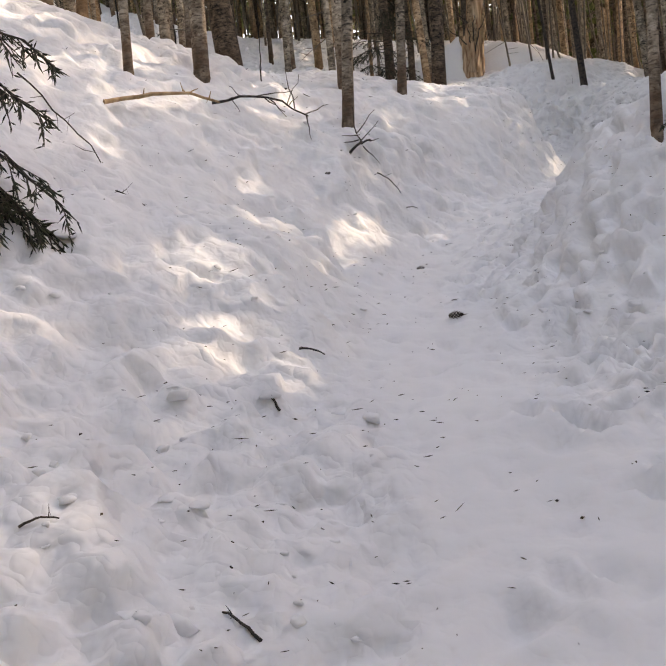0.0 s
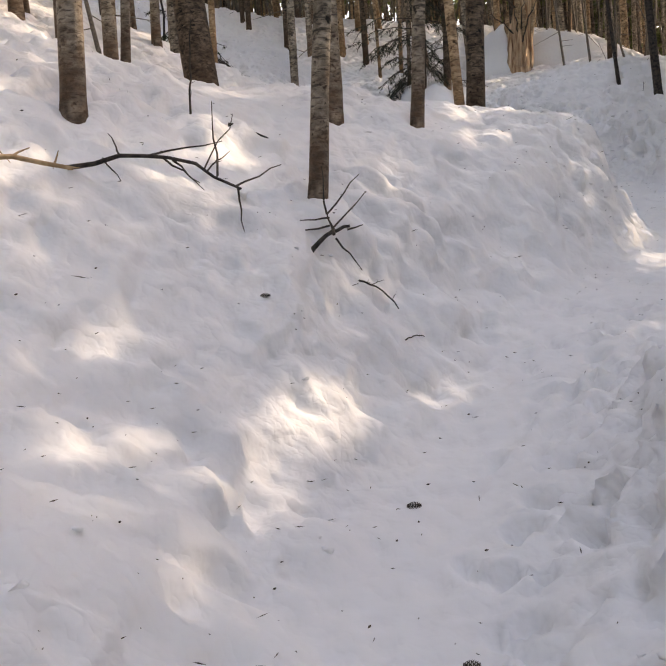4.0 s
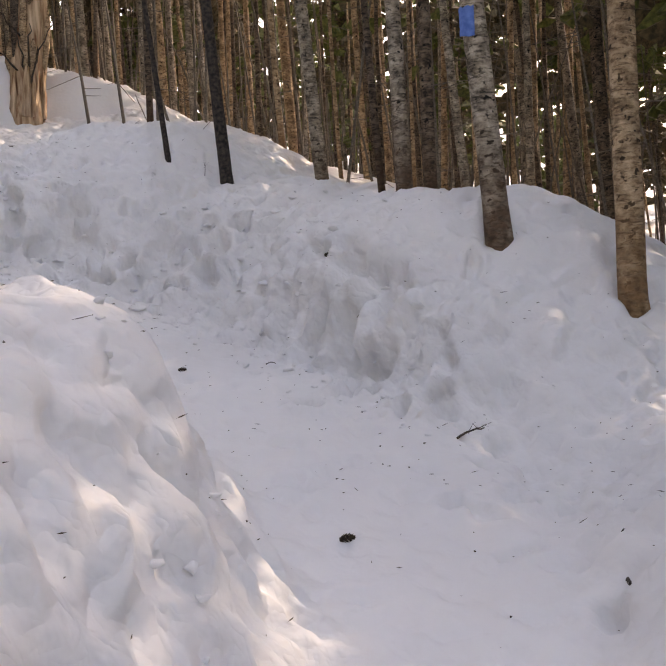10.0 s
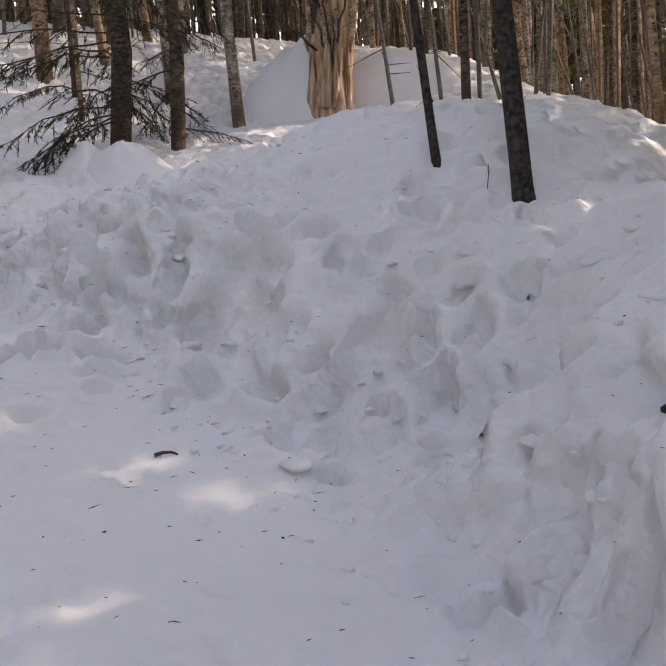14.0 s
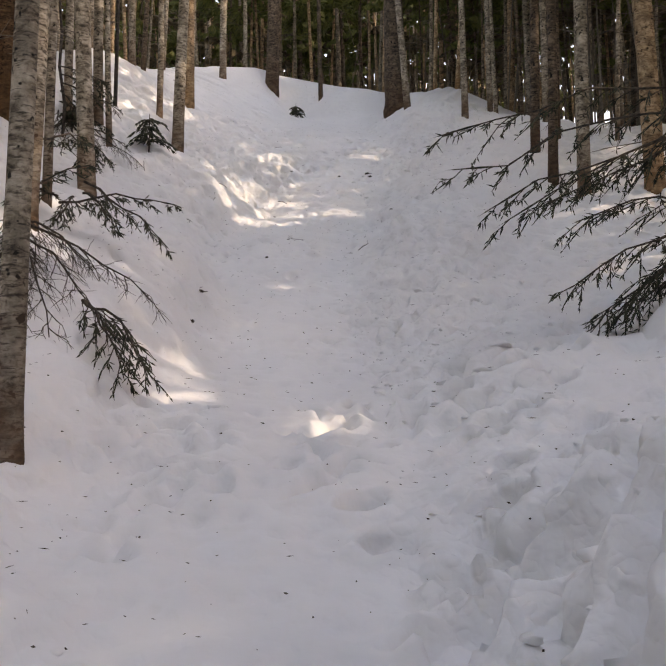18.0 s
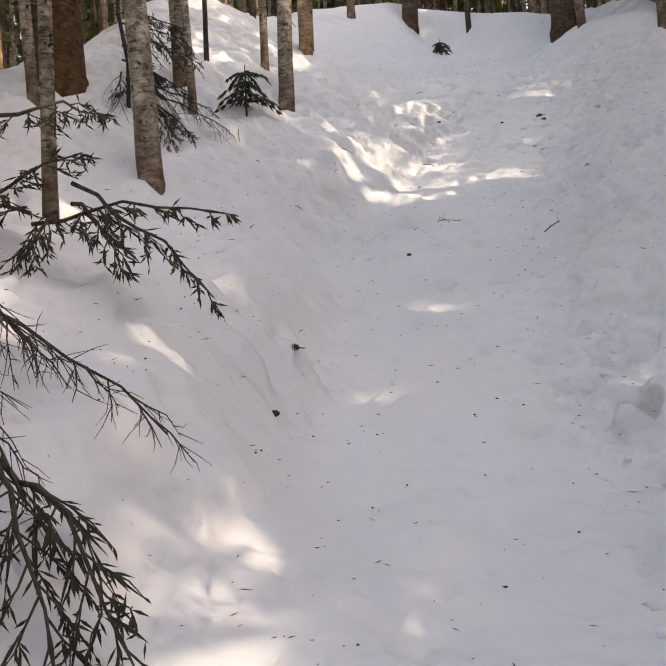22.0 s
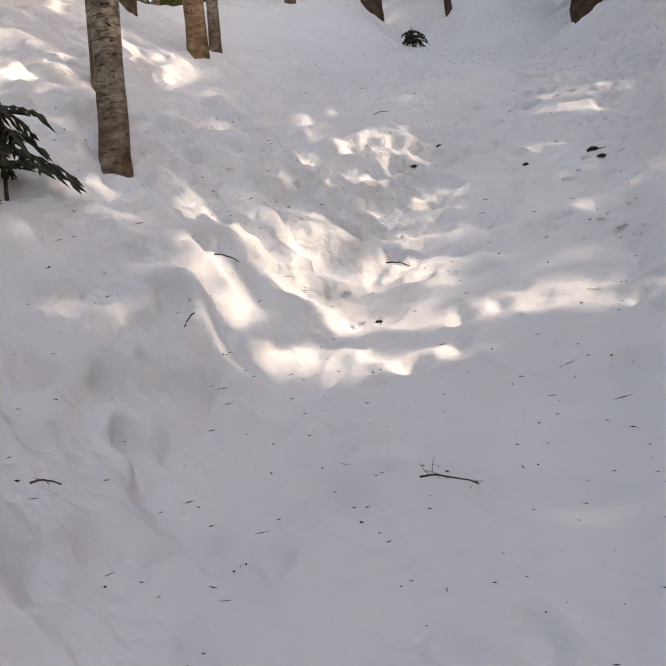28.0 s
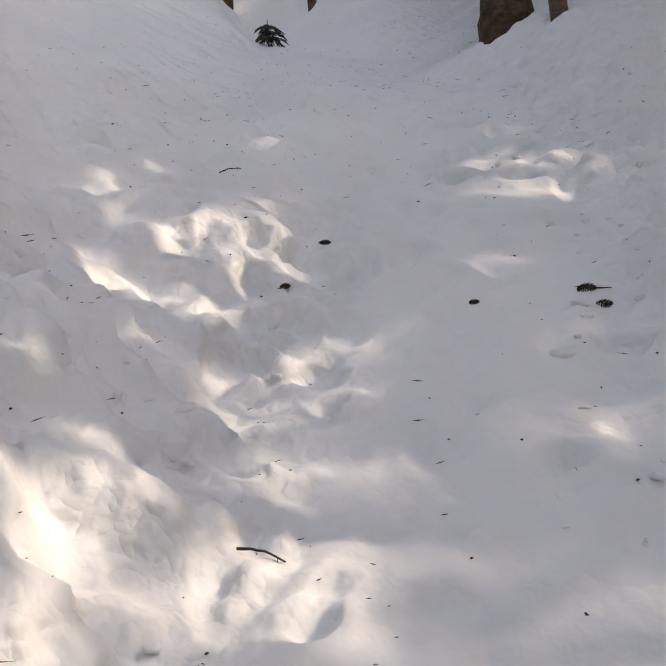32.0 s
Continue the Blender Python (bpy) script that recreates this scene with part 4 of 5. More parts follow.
def bough(owner, root, tip, seed, sag=0.06, reach=0.34, twigs=16, green=True, r=0.011, mat=None):
    """One bough: a stem with two rows of hanging side twigs; live ones carry needles."""
    rng = np.random.default_rng(seed)
    wood, fur = Shape(), Shape()
    line = curve(root, tip, sag, rng)
    length = np.linalg.norm(line[-1] - line[0])
    wood.tube(line, np.linspace(r, r * 0.3, len(line)), 5)
    d = (line[-1] - line[0]) / length
    side = np.cross(d, (0, 0, 1.0))
    side /= np.linalg.norm(side) + 1e-9
    if green:
        for q in range(3, len(line) - 1):
            fur.needle(line[q], line[q + 1] - line[q], np.linalg.norm(line[q + 1] - line[q]) * 1.15, 0.008)
    for k in range(twigs):
        u = 0.12 + 0.88 * (k + rng.uniform(0, 0.7)) / twigs
        p = np.array([np.interp(u, np.linspace(0, 1, len(line)), line[:, c]) for c in range(3)])
        s = 1 if k % 2 else -1
        ln = reach * (1.1 - 0.6 * u) * rng.uniform(0.55, 1.15)
        e = d * rng.uniform(0.5, 0.9) + side * s * rng.uniform(0.35, 0.9) + np.array((0, 0, rng.uniform(-0.5, 0.1)))
        e /= np.linalg.norm(e)
        q = [p, p + e * ln * 0.35 + (0, 0, -0.01), p + e * ln * 0.7 + (0, 0, -0.07 * ln - 0.01), p + e * ln + (0, 0, -0.30 * ln)]
        q = np.array(q) + rng.normal(0, 0.008, (4, 3)) * np.array([[0], [1], [1], [1]])
        wood.tube(q, (0.0042, 0.0035, 0.0026, 0.0014), 3, cap=False)
        for j in range(rng.integers(9, 15) if green else rng.integers(4, 8)):
            v = rng.uniform(0.2, 1.0)
            b = np.array([np.interp(v, (0, 0.35, 0.7, 1), q[:, c]) for c in range(3)])
            f = e * rng.uniform(0.3, 0.8) + rng.normal(0, 0.55, 3) + np.array((0, 0, -0.55))
            f /= np.linalg.norm(f)
            m = (rng.uniform(0.03, 0.085) if green else rng.uniform(0.05, 0.16)) * (1.2 - 0.4 * v)
            if green:
                fur.needle(b, f, m, rng.uniform(0.0040, 0.0062))
            else:
                wood.tube([b, b + f * m * 0.6 + rng.normal(0, 0.006, 3), b + f * m], (0.0020, 0.0015, 0.0008), 3, cap=False)
        if green:
            fur.needle(q[1], q[3] - q[1], np.linalg.norm(q[3] - q[1]) * 1.05, 0.006)
    ob = part("bough", wood, mat or TWIG, owner)
    if fur.n:
        tagged(part("needle_spray", fur, NEEDLE_DARK, ob, "", False), "dark green drooping needles", kind="stuff")
    return ob


def stem(owner, foot, top, r, seed, mat, wob=0.02):
    rng = np.random.default_rng(seed)
    s = Shape()
    line = curve(foot, top, 0.0, rng, 9, wob)
    line[0, 2] -= 0.3
    s.tube(line, np.linspace(r, r * 0.45, 9), 10, 0.06, rng)
    return part("trunk", s, mat, owner)


def spruce(label, boughs, seed, base, trunk=None, green=None, reach=0.34, twigs=16, sag=0.05, lift=0.0):
    """A spruce at base; its boughs are (root, tip) pairs in the world."""
    x, y = base
    z = ground_at(x, y)
    ob = thing("spruce_tree", label, "tree", x, y, z)
    off = np.array((x, y, z))
    if trunk:
        stem(ob, (0, 0, 0), trunk[0], trunk[1], seed, trunk[2])
    for k, (a, b) in enumerate(boughs):
        a, b = np.array(a), np.array(b)
        b[2] = max(b[2], ground_at(b[0], b[1]) + 0.03) + lift
        a[2] = max(a[2], ground_at(a[0], a[1]) + 0.08)
        bough(ob, a - off, b - off, seed + k, sag, reach, twigs, green is None or k in green)
    return ob


# the half-dead spruce beside the slender grey fir: black stem, bare fans low down, live tips
LEFT_BOUGHS = (
    ((-2.03, 19.12, 6.55), (-1.15, 19.61, 5.95)), ((-2.03, 19.13, 6.52), (-1.04, 19.07, 5.82)), ((-1.20, 19.08, 5.92), (-0.67, 19.16, 5.42)),
    ((-1.20, 19.07, 5.92), (-0.70, 18.97, 5.42)), ((-2.01, 19.13, 6.52), (-1.05, 18.72, 5.66)), ((-2.02, 19.11, 6.52), (-1.13, 18.55, 5.66)),
    ((-2.02, 19.12, 6.50), (-1.43, 18.61, 5.90)), ((-2.02, 19.12, 6.54), (-1.11, 18.43, 5.62)), ((-2.02, 19.12, 6.54), (-1.59, 19.41, 6.24)), ((-2.03, 19.10, 6.58), (-1.50, 18.80, 6.05)),
    ((-1.95, 18.62, 6.50), (-1.98, 18.00, 6.05)), ((-1.95, 18.60, 6.45), (-1.70, 18.05, 5.85)), ((-1.9, 18.6, 6.45), (-1.45, 18.15, 5.70)), ((-2.0, 18.8, 6.55), (-2.2, 18.3, 6.2)),
)
spruce("half-dead spruce with black stem and bare drooping fans of twigs", LEFT_BOUGHS, 300, (-2.05, 19.12), None, (2, 3, 10, 11, 12, 13), 0.32, 15, 0.09)
MID_BOUGHS = (
    ((-2.61, 19.62, 6.75), (-2.24, 19.96, 7.15)), ((-2.41, 19.80, 6.85), (-1.62, 20.25, 6.80)), ((-2.28, 19.93, 7.02), (-1.57, 20.13, 6.45)),
    ((-2.29, 19.93, 6.93), (-1.93, 19.94, 6.60)), ((-2.42, 19.80, 6.90), (-2.60, 19.50, 6.85)), ((-2.34, 19.88, 6.90), (-2.25, 19.70, 6.66)), ((-2.55, 19.70, 7.35), (-3.0, 20.6, 7.6)),
)
spruce("young spruce with dark drooping live boughs among fir stems", MID_BOUGHS, 320, (-2.62, 19.62), ((0.02, 0.04, 3.2), 0.022, BARK_BLACK), (0, 1, 2, 3, 4, 5, 6), 0.20, 11, 0.05)
# the large spruce at the crest, its skirt hanging down to the snow
RIGHT_BOUGHS = (
    ((1.96, 22.01, 7.46), (0.67, 20.19, 6.87)), ((1.96, 22.01, 7.27), (0.69, 20.32, 6.69)), ((1.95, 22.02, 7.08), (0.89, 20.34, 6.40)),
    ((1.96, 22.02, 7.18), (0.90, 20.58, 6.38)), ((1.95, 22.02, 7.02), (1.12, 20.71, 6.49)), ((1.94, 22.03, 6.61), (1.27, 20.80, 6.37)),
    ((1.93, 22.03, 6.50), (1.23, 20.80, 5.97)), ((1.96, 22.05, 6.40), (1.25, 21.06, 5.72)), ((1.96, 22.05, 6.35), (1.37, 21.24, 5.76)),
    ((1.96, 22.05, 6.42), (1.38, 21.13, 5.83)), ((1.97, 22.04, 6.70), (1.61, 21.26, 6.06)),
)
rng = np.random.default_rng(41)
AROUND = []
for k in range(16):
    a, h = rng.uniform(-2.6, 1.2), rng.uniform(6.4, 9.2)
    AROUND.append(((1.95, 22.05, h), (1.95 + math.cos(a) * rng.uniform(0.5, 1.2), 22.05 + math.sin(a) * rng.uniform(0.5, 1.2), h - rng.uniform(0.2, 0.7))))
spruce("tall dark spruce whose lower boughs hang to the snow", RIGHT_BOUGHS + tuple(AROUND), 340, (1.97, 22.06), ((0.05, 0.1, 9.5), 0.12, BARK_DARK), None, 0.38, 20, 0.10)
spruce("second dark spruce stem with dead twiggy boughs", [((2.55, 22.5, h), (2.55 + 0.75 * math.cos(h * 5), 22.5 + 0.75 * math.sin(h * 5), h - 0.35)) for h in np.arange(6.3, 9.2, 0.22)], 380, (2.55, 22.5), ((-0.1, 0.1, 8.5), 0.085, BARK_DARK), (3, 7, 9, 11), 0.34, 16, 0.04)
# the spruce at the start, its boughs reaching over the slope
START_BOUGHS = (
    ((-1.95, 4.67, 3.20), (-1.17, 4.45, 2.72)), ((-1.95, 4.55, 2.95), (-1.23, 4.34, 2.48)), ((-1.95, 4.44, 2.65), (-1.15, 4.22, 2.04)),
    ((-1.95, 4.33, 2.42), (-1.21, 4.22, 1.86)), ((-1.95, 4.33, 2.35), (-1.33, 4.22, 1.86)), ((-1.95, 4.32, 2.30), (-1.39, 4.12, 1.84)), ((-1.95, 4.33, 2.48), (-1.26, 4.22, 1.95)), ((-1.95, 4.5, 2.45), (-1.36, 4.32, 1.92)),
)
spruce("dark spruce with needled boughs drooping over the snow slope", START_BOUGHS, 420, (-2.0, 4.5), ((0.05, 0.0, 7.0), 0.09, BARK_DARK), None, 0.34, 18, 0.07)
SIDE_BOUGHS = (((2.75, 5.12, 2.42), (1.98, 5.18, 2.26)), ((2.75, 5.12, 2.36), (2.06, 5.06, 2.14)), ((2.75, 5.12, 2.40), (2.13, 5.10, 2.18)), ((2.75, 5.12, 2.9), (2.3, 5.4, 2.65)))
spruce("young spruce with grey-green drooping tips over the bank", SIDE_BOUGHS, 440, (2.78, 5.12), ((0.0, 0.0, 3.5), 0.03, BARK_DARK), None, 0.26, 14, 0.03)
TOP_BOUGHS = (
    ((-6.15, 22.63, 9.51), (-5.57, 23.07, 9.15)), ((-6.14, 22.63, 9.61), (-5.61, 23.00, 9.34)), ((-6.13, 22.61, 9.25), (-5.55, 22.96, 8.83)), ((-5.95, 22.69, 8.90), (-5.49, 22.92, 8.40)),
    ((-5.95, 22.71, 8.88), (-5.38, 22.60, 8.26)), ((-6.02, 22.65, 8.95), (-5.37, 23.25, 8.48)), ((-6.14, 22.60, 9.13), (-5.93, 22.43, 8.75)), ((-6.18, 22.65, 9.73), (-5.72, 22.99, 9.51)),
    ((-6.15, 22.63, 9.40), (-6.3, 23.1, 9.2)), ((-6.02, 22.65, 9.0), (-5.6, 23.2, 8.75)),
)
spruce("thin spruce with a black stem, live boughs above bare ones", TOP_BOUGHS, 460, (-6.06, 22.6), ((-0.08, 0.03, 3.5), 0.022, BARK_BLACK), (0, 1, 2, 3, 4, 7, 8), 0.30, 16, 0.03)
tree("old_tree", "thick rough brown trunk standing in the snow", -6.78, 22.30, 0.50, 13, BARK_ROUGH, 77, crown=(0.5, 1.6, 14), twigs=(1.0, 4.0, 20, 0.5), sides=16, group="")


# ---- small young spruces in the snow ----
def seedling(x, y, high, seed, whorls=4):
    rng = np.random.default_rng(seed)
    z = ground_at(x, y)
    ob = thing("spruce_seedling", "small young spruce with drooping dark needles poking from the snow", "seedling", x, y, z)
    s = Shape()
    s.tube([(0, 0, -0.15), (0.01, 0, high * 0.5), (0, 0.01, high)], (0.013, 0.010, 0.004), 6)
    part("trunk", s, TWIG, ob)
    for w in range(whorls):
        h = high * (0.35 + 0.65 * w / whorls)
        for k in range(6):
            a = k * 1.05 + w * 0.5 + rng.uniform(-0.2, 0.2)
            r = high * rng.uniform(0.45, 0.75) * (1.1 - 0.6 * w / whorls)
            wood = Shape()
            fur = Shape()
            line = curve((0, 0, h), (r * math.cos(a), r * math.sin(a), max(0.03, h - r * rng.uniform(0.35, 0.8))), 0.10 * r, rng, 6)
            wood.tube(line, np.linspace(0.005, 0.002, 6), 3, cap=False)
            for q in range(5):
                fur.needle(line[q], line[q + 1] - line[q], 1.3 * np.linalg.norm(line[q + 1] - line[q]), 0.014)
                for s2 in (-1, 1):
                    e = line[q + 1] - line[q]
                    e = e / np.linalg.norm(e) + s2 * 0.6 * np.cross(e / np.linalg.norm(e), (0, 0, 1)) + np.array((0, 0, -0.35))
                    fur.needle(line[q], e, rng.uniform(0.07, 0.15), 0.011)
            b = part("bough", wood, TWIG, ob)
            tagged(part("needle_spray", fur, NEEDLE_DARK, b, "", False), "dark drooping needles", kind="stuff")
    return ob


seedling(-5.85, 23.86, 0.55, 500)
seedling(-10.5, 32.95, 0.35, 501, 3)
seedling(-6.25, 22.9, 0.34, 502, 3)


# ---- snag ----
def snag():
    rng = np.random.default_rng(60)
    x, y = 4.3, 24.14
    z = ground_at(x, y)
    ob = thing("dead_snag", "leaning splintered dead trunk with bare orange wood in sunlit snow", "tree", x, y, z)
    s = Shape()
    n, m = 26, 22
    pts, faces = [], []
    for i in range(n):
        h = -0.4 + 4.4 * i / (n - 1)
        r = 0.27 * (1 - 0.10 * h / 4) + 0.05 * math.exp(-max(h, 0) / 0.25)
        for j in range(m):
            a = 2 * math.pi * j / m
            ridge = 1 + 0.10 * math.sin(a * 5 + 1.5 * math.sin(h * 1.3)) + 0.06 * math.sin(a * 11 + h * 2) + rng.uniform(-0.03, 0.03)
            pts.append((0.12 * h + r * ridge * math.cos(a), 0.02 * h + r * ridge * math.sin(a), h))
    for i in range(n - 1):
        for j in range(m):
            k = (j + 1) % m
            faces.append((i * m + j, i * m + k, (i + 1) * m + k, (i + 1) * m + j))
    s.add(pts, faces)
    part("trunk", s, SNAG_WOOD, ob)
    # strips of old bark left on the shaded side, and long splinters
    for k in range(15):
        strip = Shape()
        a, h0, ln = rng.uniform(2.2, 4.8) if k < 10 else rng.uniform(0, 6.28), rng.uniform(0.0, 2.6), rng.uniform(0.5, 1.4)
        p = []
        for h in np.linspace(h0, h0 + ln, 5):
            r = 0.275 + 0.05 * math.exp(-h / 0.25)
            p.append((0.12 * h + r * math.cos(a), 0.02 * h + r * math.sin(a), h))
        strip.tube(p, (0.02, 0.06, 0.07, 0.055, 0.015), 5, 0.25, rng)
        part("bark_strip", strip, BARK_TAN if k % 3 else BARK_DARK, ob, "old bark clinging to bare wood")
    for k in range(7):
        sp = Shape()
        a = rng.uniform(-2.6, 0.4)
        r = 0.30
        sp.tube([(r * math.cos(a), r * math.sin(a), 0.0), ((r - 0.01) * math.cos(a) + 0.04, (r - 0.01) * math.sin(a), 0.35), ((r - 0.02) * math.cos(a) + 0.07, (r - 0.02) * math.sin(a), 0.85)], (0.05, 0.045, 0.006), 4, 0.2, rng)
        part("splinter", sp, SNAG_WOOD, ob)
    # dead branches leaning from it
    for k in range(6):
        b = Shape()
        a, h = rng.uniform(-2.8, -0.2), rng.uniform(0.3, 1.2)
        e = np.array((math.cos(a), math.sin(a), rng.uniform(0.2, 0.9)))
        b.tube(curve((0.1, 0, h), np.array((0.1, 0, h)) + e * rng.uniform(0.8, 1.7), 0.08, rng), np.linspace(0.022, 0.006, 7), 5)
        part("dead_branch", b, TWIG, ob)


snag()


def snow_drift(label, x, y, rx, ry, h, seed, lean=(0.0, 0.0)):
    """A rounded heap of snow."""
    rng = np.random.default_rng(seed)
    s = Shape()
    z = ground_at(x, y)
    rings, m = 9, 26
    pts = [(lean[0], lean[1], h)]
    for i in range(1, rings + 1):
        u = i / rings
        for j in range(m):
            a = 2 * math.pi * j / m
            w = 1 + 0.10 * math.sin(2 * a + seed) + 0.07 * math.sin(5 * a + 2 * seed)
            px, py = rx * u * w * math.cos(a) + lean[0] * (1 - u), ry * u * w * math.sin(a) + lean[1] * (1 - u)
            top = h * (1 - u * u) ** 1.3 + 0.03 * h * rng.uniform(-1, 1)
            pts.append((px, py, ground_at(x + px, y + py) - z + top - 0.05 * (u > 0.9)))
    faces = [(0, 1 + j, 1 + (j + 1) % m) for j in range(m)]
    for i in range(rings - 1):
        for j in range(m):
            k = (j + 1) % m
            faces.append((1 + i * m + j, 1 + (i + 1) * m + j, 1 + (i + 1) * m + k, 1 + i * m + k))
    s.add(pts, faces)
    ob = new("snow_drift", s.mesh("snow_drift", SNOW))
    ob.matrix_world = pose(x, y, ground_at(x, y))
    tagged(ob, label, "snow")


snow_drift("steep snow drift banked against the dead snag", 3.85, 24.45, 0.75, 0.7, 0.85, 1, (0.3, 0.0))
snow_drift("rounded sunlit snow heap beside the snag", 5.3, 25.0, 1.0, 0.9, 0.55, 2)
snow_drift("snow cushion at the foot of the tall spruce", 2.25, 21.1, 0.45, 0.5, 0.34, 3)
snow_drift("small snow heap below the spruce skirt", 1.75, 21.35, 0.3, 0.3, 0.22, 4)


# ---- fallen sticks and branches ----
def stick(name, label, a, b, r, seed, mat=None, sag=0.0, twigs=0, reach=0.2, up=0.4, wob=0.018, category="stick"):
    rng = np.random.default_rng(seed)
    a, b = np.array(a, float), np.array(b, float)
    ob = thing(name, label, category, a[0], a[1], a[2])
    line = curve((0, 0, 0), b - a, sag, rng, 8, wob)
    s = Shape()
    s.tube(line, np.linspace(r, r * 0.55, 8), 7, 0.10, rng)
    part("stem", s, mat or TWIG, ob)
    for k in range(twigs):
        u = rng.uniform(0.15, 0.98)
        p = np.array([np.interp(u, np.linspace(0, 1, 8), line[:, c]) for c in range(3)])
        e = rng.normal(0, 0.6, 3) + np.array((0, 0, up)) + 0.5 * (b - a) / np.linalg.norm(b - a)
        e = e / np.linalg.norm(e) * reach * rng.uniform(0.4, 1.2)
        t = Shape()
        q = p + e + rng.normal(0, 0.1, 3) * reach
        t.tube([p, p + e * 0.5, q], (r * 0.35, r * 0.26, r * 0.12), 4)
        if rng.uniform() < 0.5:
            w = p + e * 0.5
            t.tube([w, w + rng.normal(0, 0.35, 3) * reach], (r * 0.22, r * 0.10), 3)
        part("twig", t, mat or TWIG, ob)
    return ob


def on(x, y, up=0.0):
    return (x, y, ground_at(x, y) + up)


def lying(name, label, x, y, ln, r, ang, seed, mat=None, twigs=0, category="stick", up=0.006):
    c, s = math.cos(ang) * ln / 2, math.sin(ang) * ln / 2
    return stick(name, label, on(x - c, y - s, up), on(x + c, y + s, up), r, seed, mat, 0.012, twigs, ln * 0.32, 0.15, 0.02, category)


# by the first fir: a dark stick with long radiating twigs
ob = stick("fallen_branch", "dark broken branch stuck in the snow with thin radiating twigs", on(0.29, 7.82, -0.03), (0.50, 7.95, ground_at(0.29, 7.82) + 0.10), 0.014, 600, BARK_BLACK, 0.03)
z0 = ob.matrix_world.translation.z
for k, (p, q) in enumerate((((0.43, 7.84, 0.09), (0.40, 7.95, 0.21)), ((0.40, 7.95, 0.20), (0.58, 8.05, 0.40)), ((0.42, 7.9, 0.12), (0.60, 8.04, 0.30)), ((0.41, 7.93, 0.18), (0.27, 7.80, 0.17)),
                            ((0.41, 7.93, 0.14), (0.20, 7.85, 0.10)), ((0.40, 7.95, 0.20), (0.39, 7.98, 0.45)), ((0.44, 7.85, 0.07), (0.56, 7.78, -0.10)), ((0.50, 7.88, 0.11), (0.58, 7.9, 0.13)))):
    s = Shape()
    rng = np.random.default_rng(610 + k)
    off = np.array((0.30, 7.80, 0.0))
    s.tube(curve(np.array(p) - off, np.array(q) - off, 0.0, rng, 5, 0.04), np.linspace(0.006 if k else 0.010, 0.0022, 5), 5)
    part("twig", s, TWIG, ob)
stick("curved_twig", "thin dark curved twig lying on the slope", on(0.53, 7.97, 0.015), on(0.73, 8.20, 0.015), 0.006, 620, BARK_BLACK, 0.03, 3, 0.07)
lying("twig", "short dark twig on the snow slope", 0.80, 8.05, 0.20, 0.004, 1.0, 621)
# the long bare branch lying on the upper bank
ob = stick("bare_branch", "long dark bare branch lying on the bank with upright twigs", on(-0.74, 7.36, 0.03), (0.0, 7.66, ground_at(0.0, 7.66) + 0.26), 0.012, 630, BARK_BLACK, 0.10)
rng = np.random.default_rng(631)
for k, (u, dx, dy, dz) in enumerate(((0.78, 0.12, 0.3, 0.30), (0.80, 0.08, 0.25, 0.12), (0.86, -0.05, 0.35, 0.42), (0.97, 0.2, 0.3, 0.12), (0.6, 0.12, 0.1, -0.14), (0.55, 0.15, 0.05, -0.12), (0.98, 0.02, -0.05, -0.22), (0.45, 0.3, 0.4, 0.10), (0.3, -0.1, 0.2, 0.14), (0.2, 0.05, 0.1, -0.1))):
    s = Shape()
    rise = ground_at(0.0, 7.66) + 0.26 - ground_at(-0.74, 7.36) - 0.03
    p = np.array((0.74 * u, 0.30 * u, rise * u + 0.10 * 4 * u * (1 - u)))
    s.tube(curve(p, p + np.array((dx, dy, dz)), 0.0, rng, 5, 0.05), np.linspace(0.006, 0.002, 5), 4)
    part("twig", s, TWIG, ob)
stick("tan_branch", "tan sunlit dead branch propped on the snow bank", on(-1.40, 6.52, 0.02), (-0.68, 7.24, ground_at(-0.68, 7.24) + 0.14), 0.017, 640, WOOD_TAN, 0.05, 5, 0.10)
lying("half_buried_log", "dark log half buried in the snow of the ridge", -0.50, 8.22, 0.8, 0.016, 0.12, 650, BARK_DARK, 2, "log", -0.004)
lying("half_buried_log", "dark rotten log end showing through the snow", -0.07, 8.90, 0.26, 0.014, 0.1, 651, BARK_BLACK, 0, "log", -0.004)
stick("upright_stick", "thin upright dead stick in the snow", on(-0.40, 8.75, -0.02), on(-0.36, 8.8, 0.55), 0.007, 652, TWIG, 0.0, 2, 0.12)
stick("drooping_twig", "thin dead shoot bent over the snow slope", (-1.62, 5.35, ground_at(-1.62, 5.35) + 0.45), on(-1.30, 5.75, 0.02), 0.006, 653, TWIG, 0.03, 4, 0.12)
stick("twig_fan", "flat fan of dead twigs on the snow", on(-1.16, 5.42, 0.01), on(-0.98, 5.30, 0.015), 0.005, 654, TWIG, 0.01, 6, 0.13, 0.05)
# bent shoots and sticks on the far bank and the crest
for n, (x, y, dx, dy, h) in enumerate(((1.75, 15.0, 0.5, 0.3, 0.30), (2.05, 15.3, 0.35, -0.1, 0.35), (4.98, 17.55, 0.02, 0.02, 0.16), (2.75, 14.2, 0.25, -0.25, 0.30), (2.70, 14.3, 0.15, -0.3, 0.25))):
    stick("bent_shoot", "thin bent dead shoot sticking out of the snow", on(x, y, -0.02), on(x + dx, y + dy, h), 0.0035, 660 + n, TWIG, 0.12 if dx > 0.1 else 0.0, 2, 0.15)
lying("fallen_log", "long thin dark fallen stem lying behind the crest", 4.6, 19.35, 2.6, 0.016, 0.12, 670, TWIG, 6, "log", 0.03)
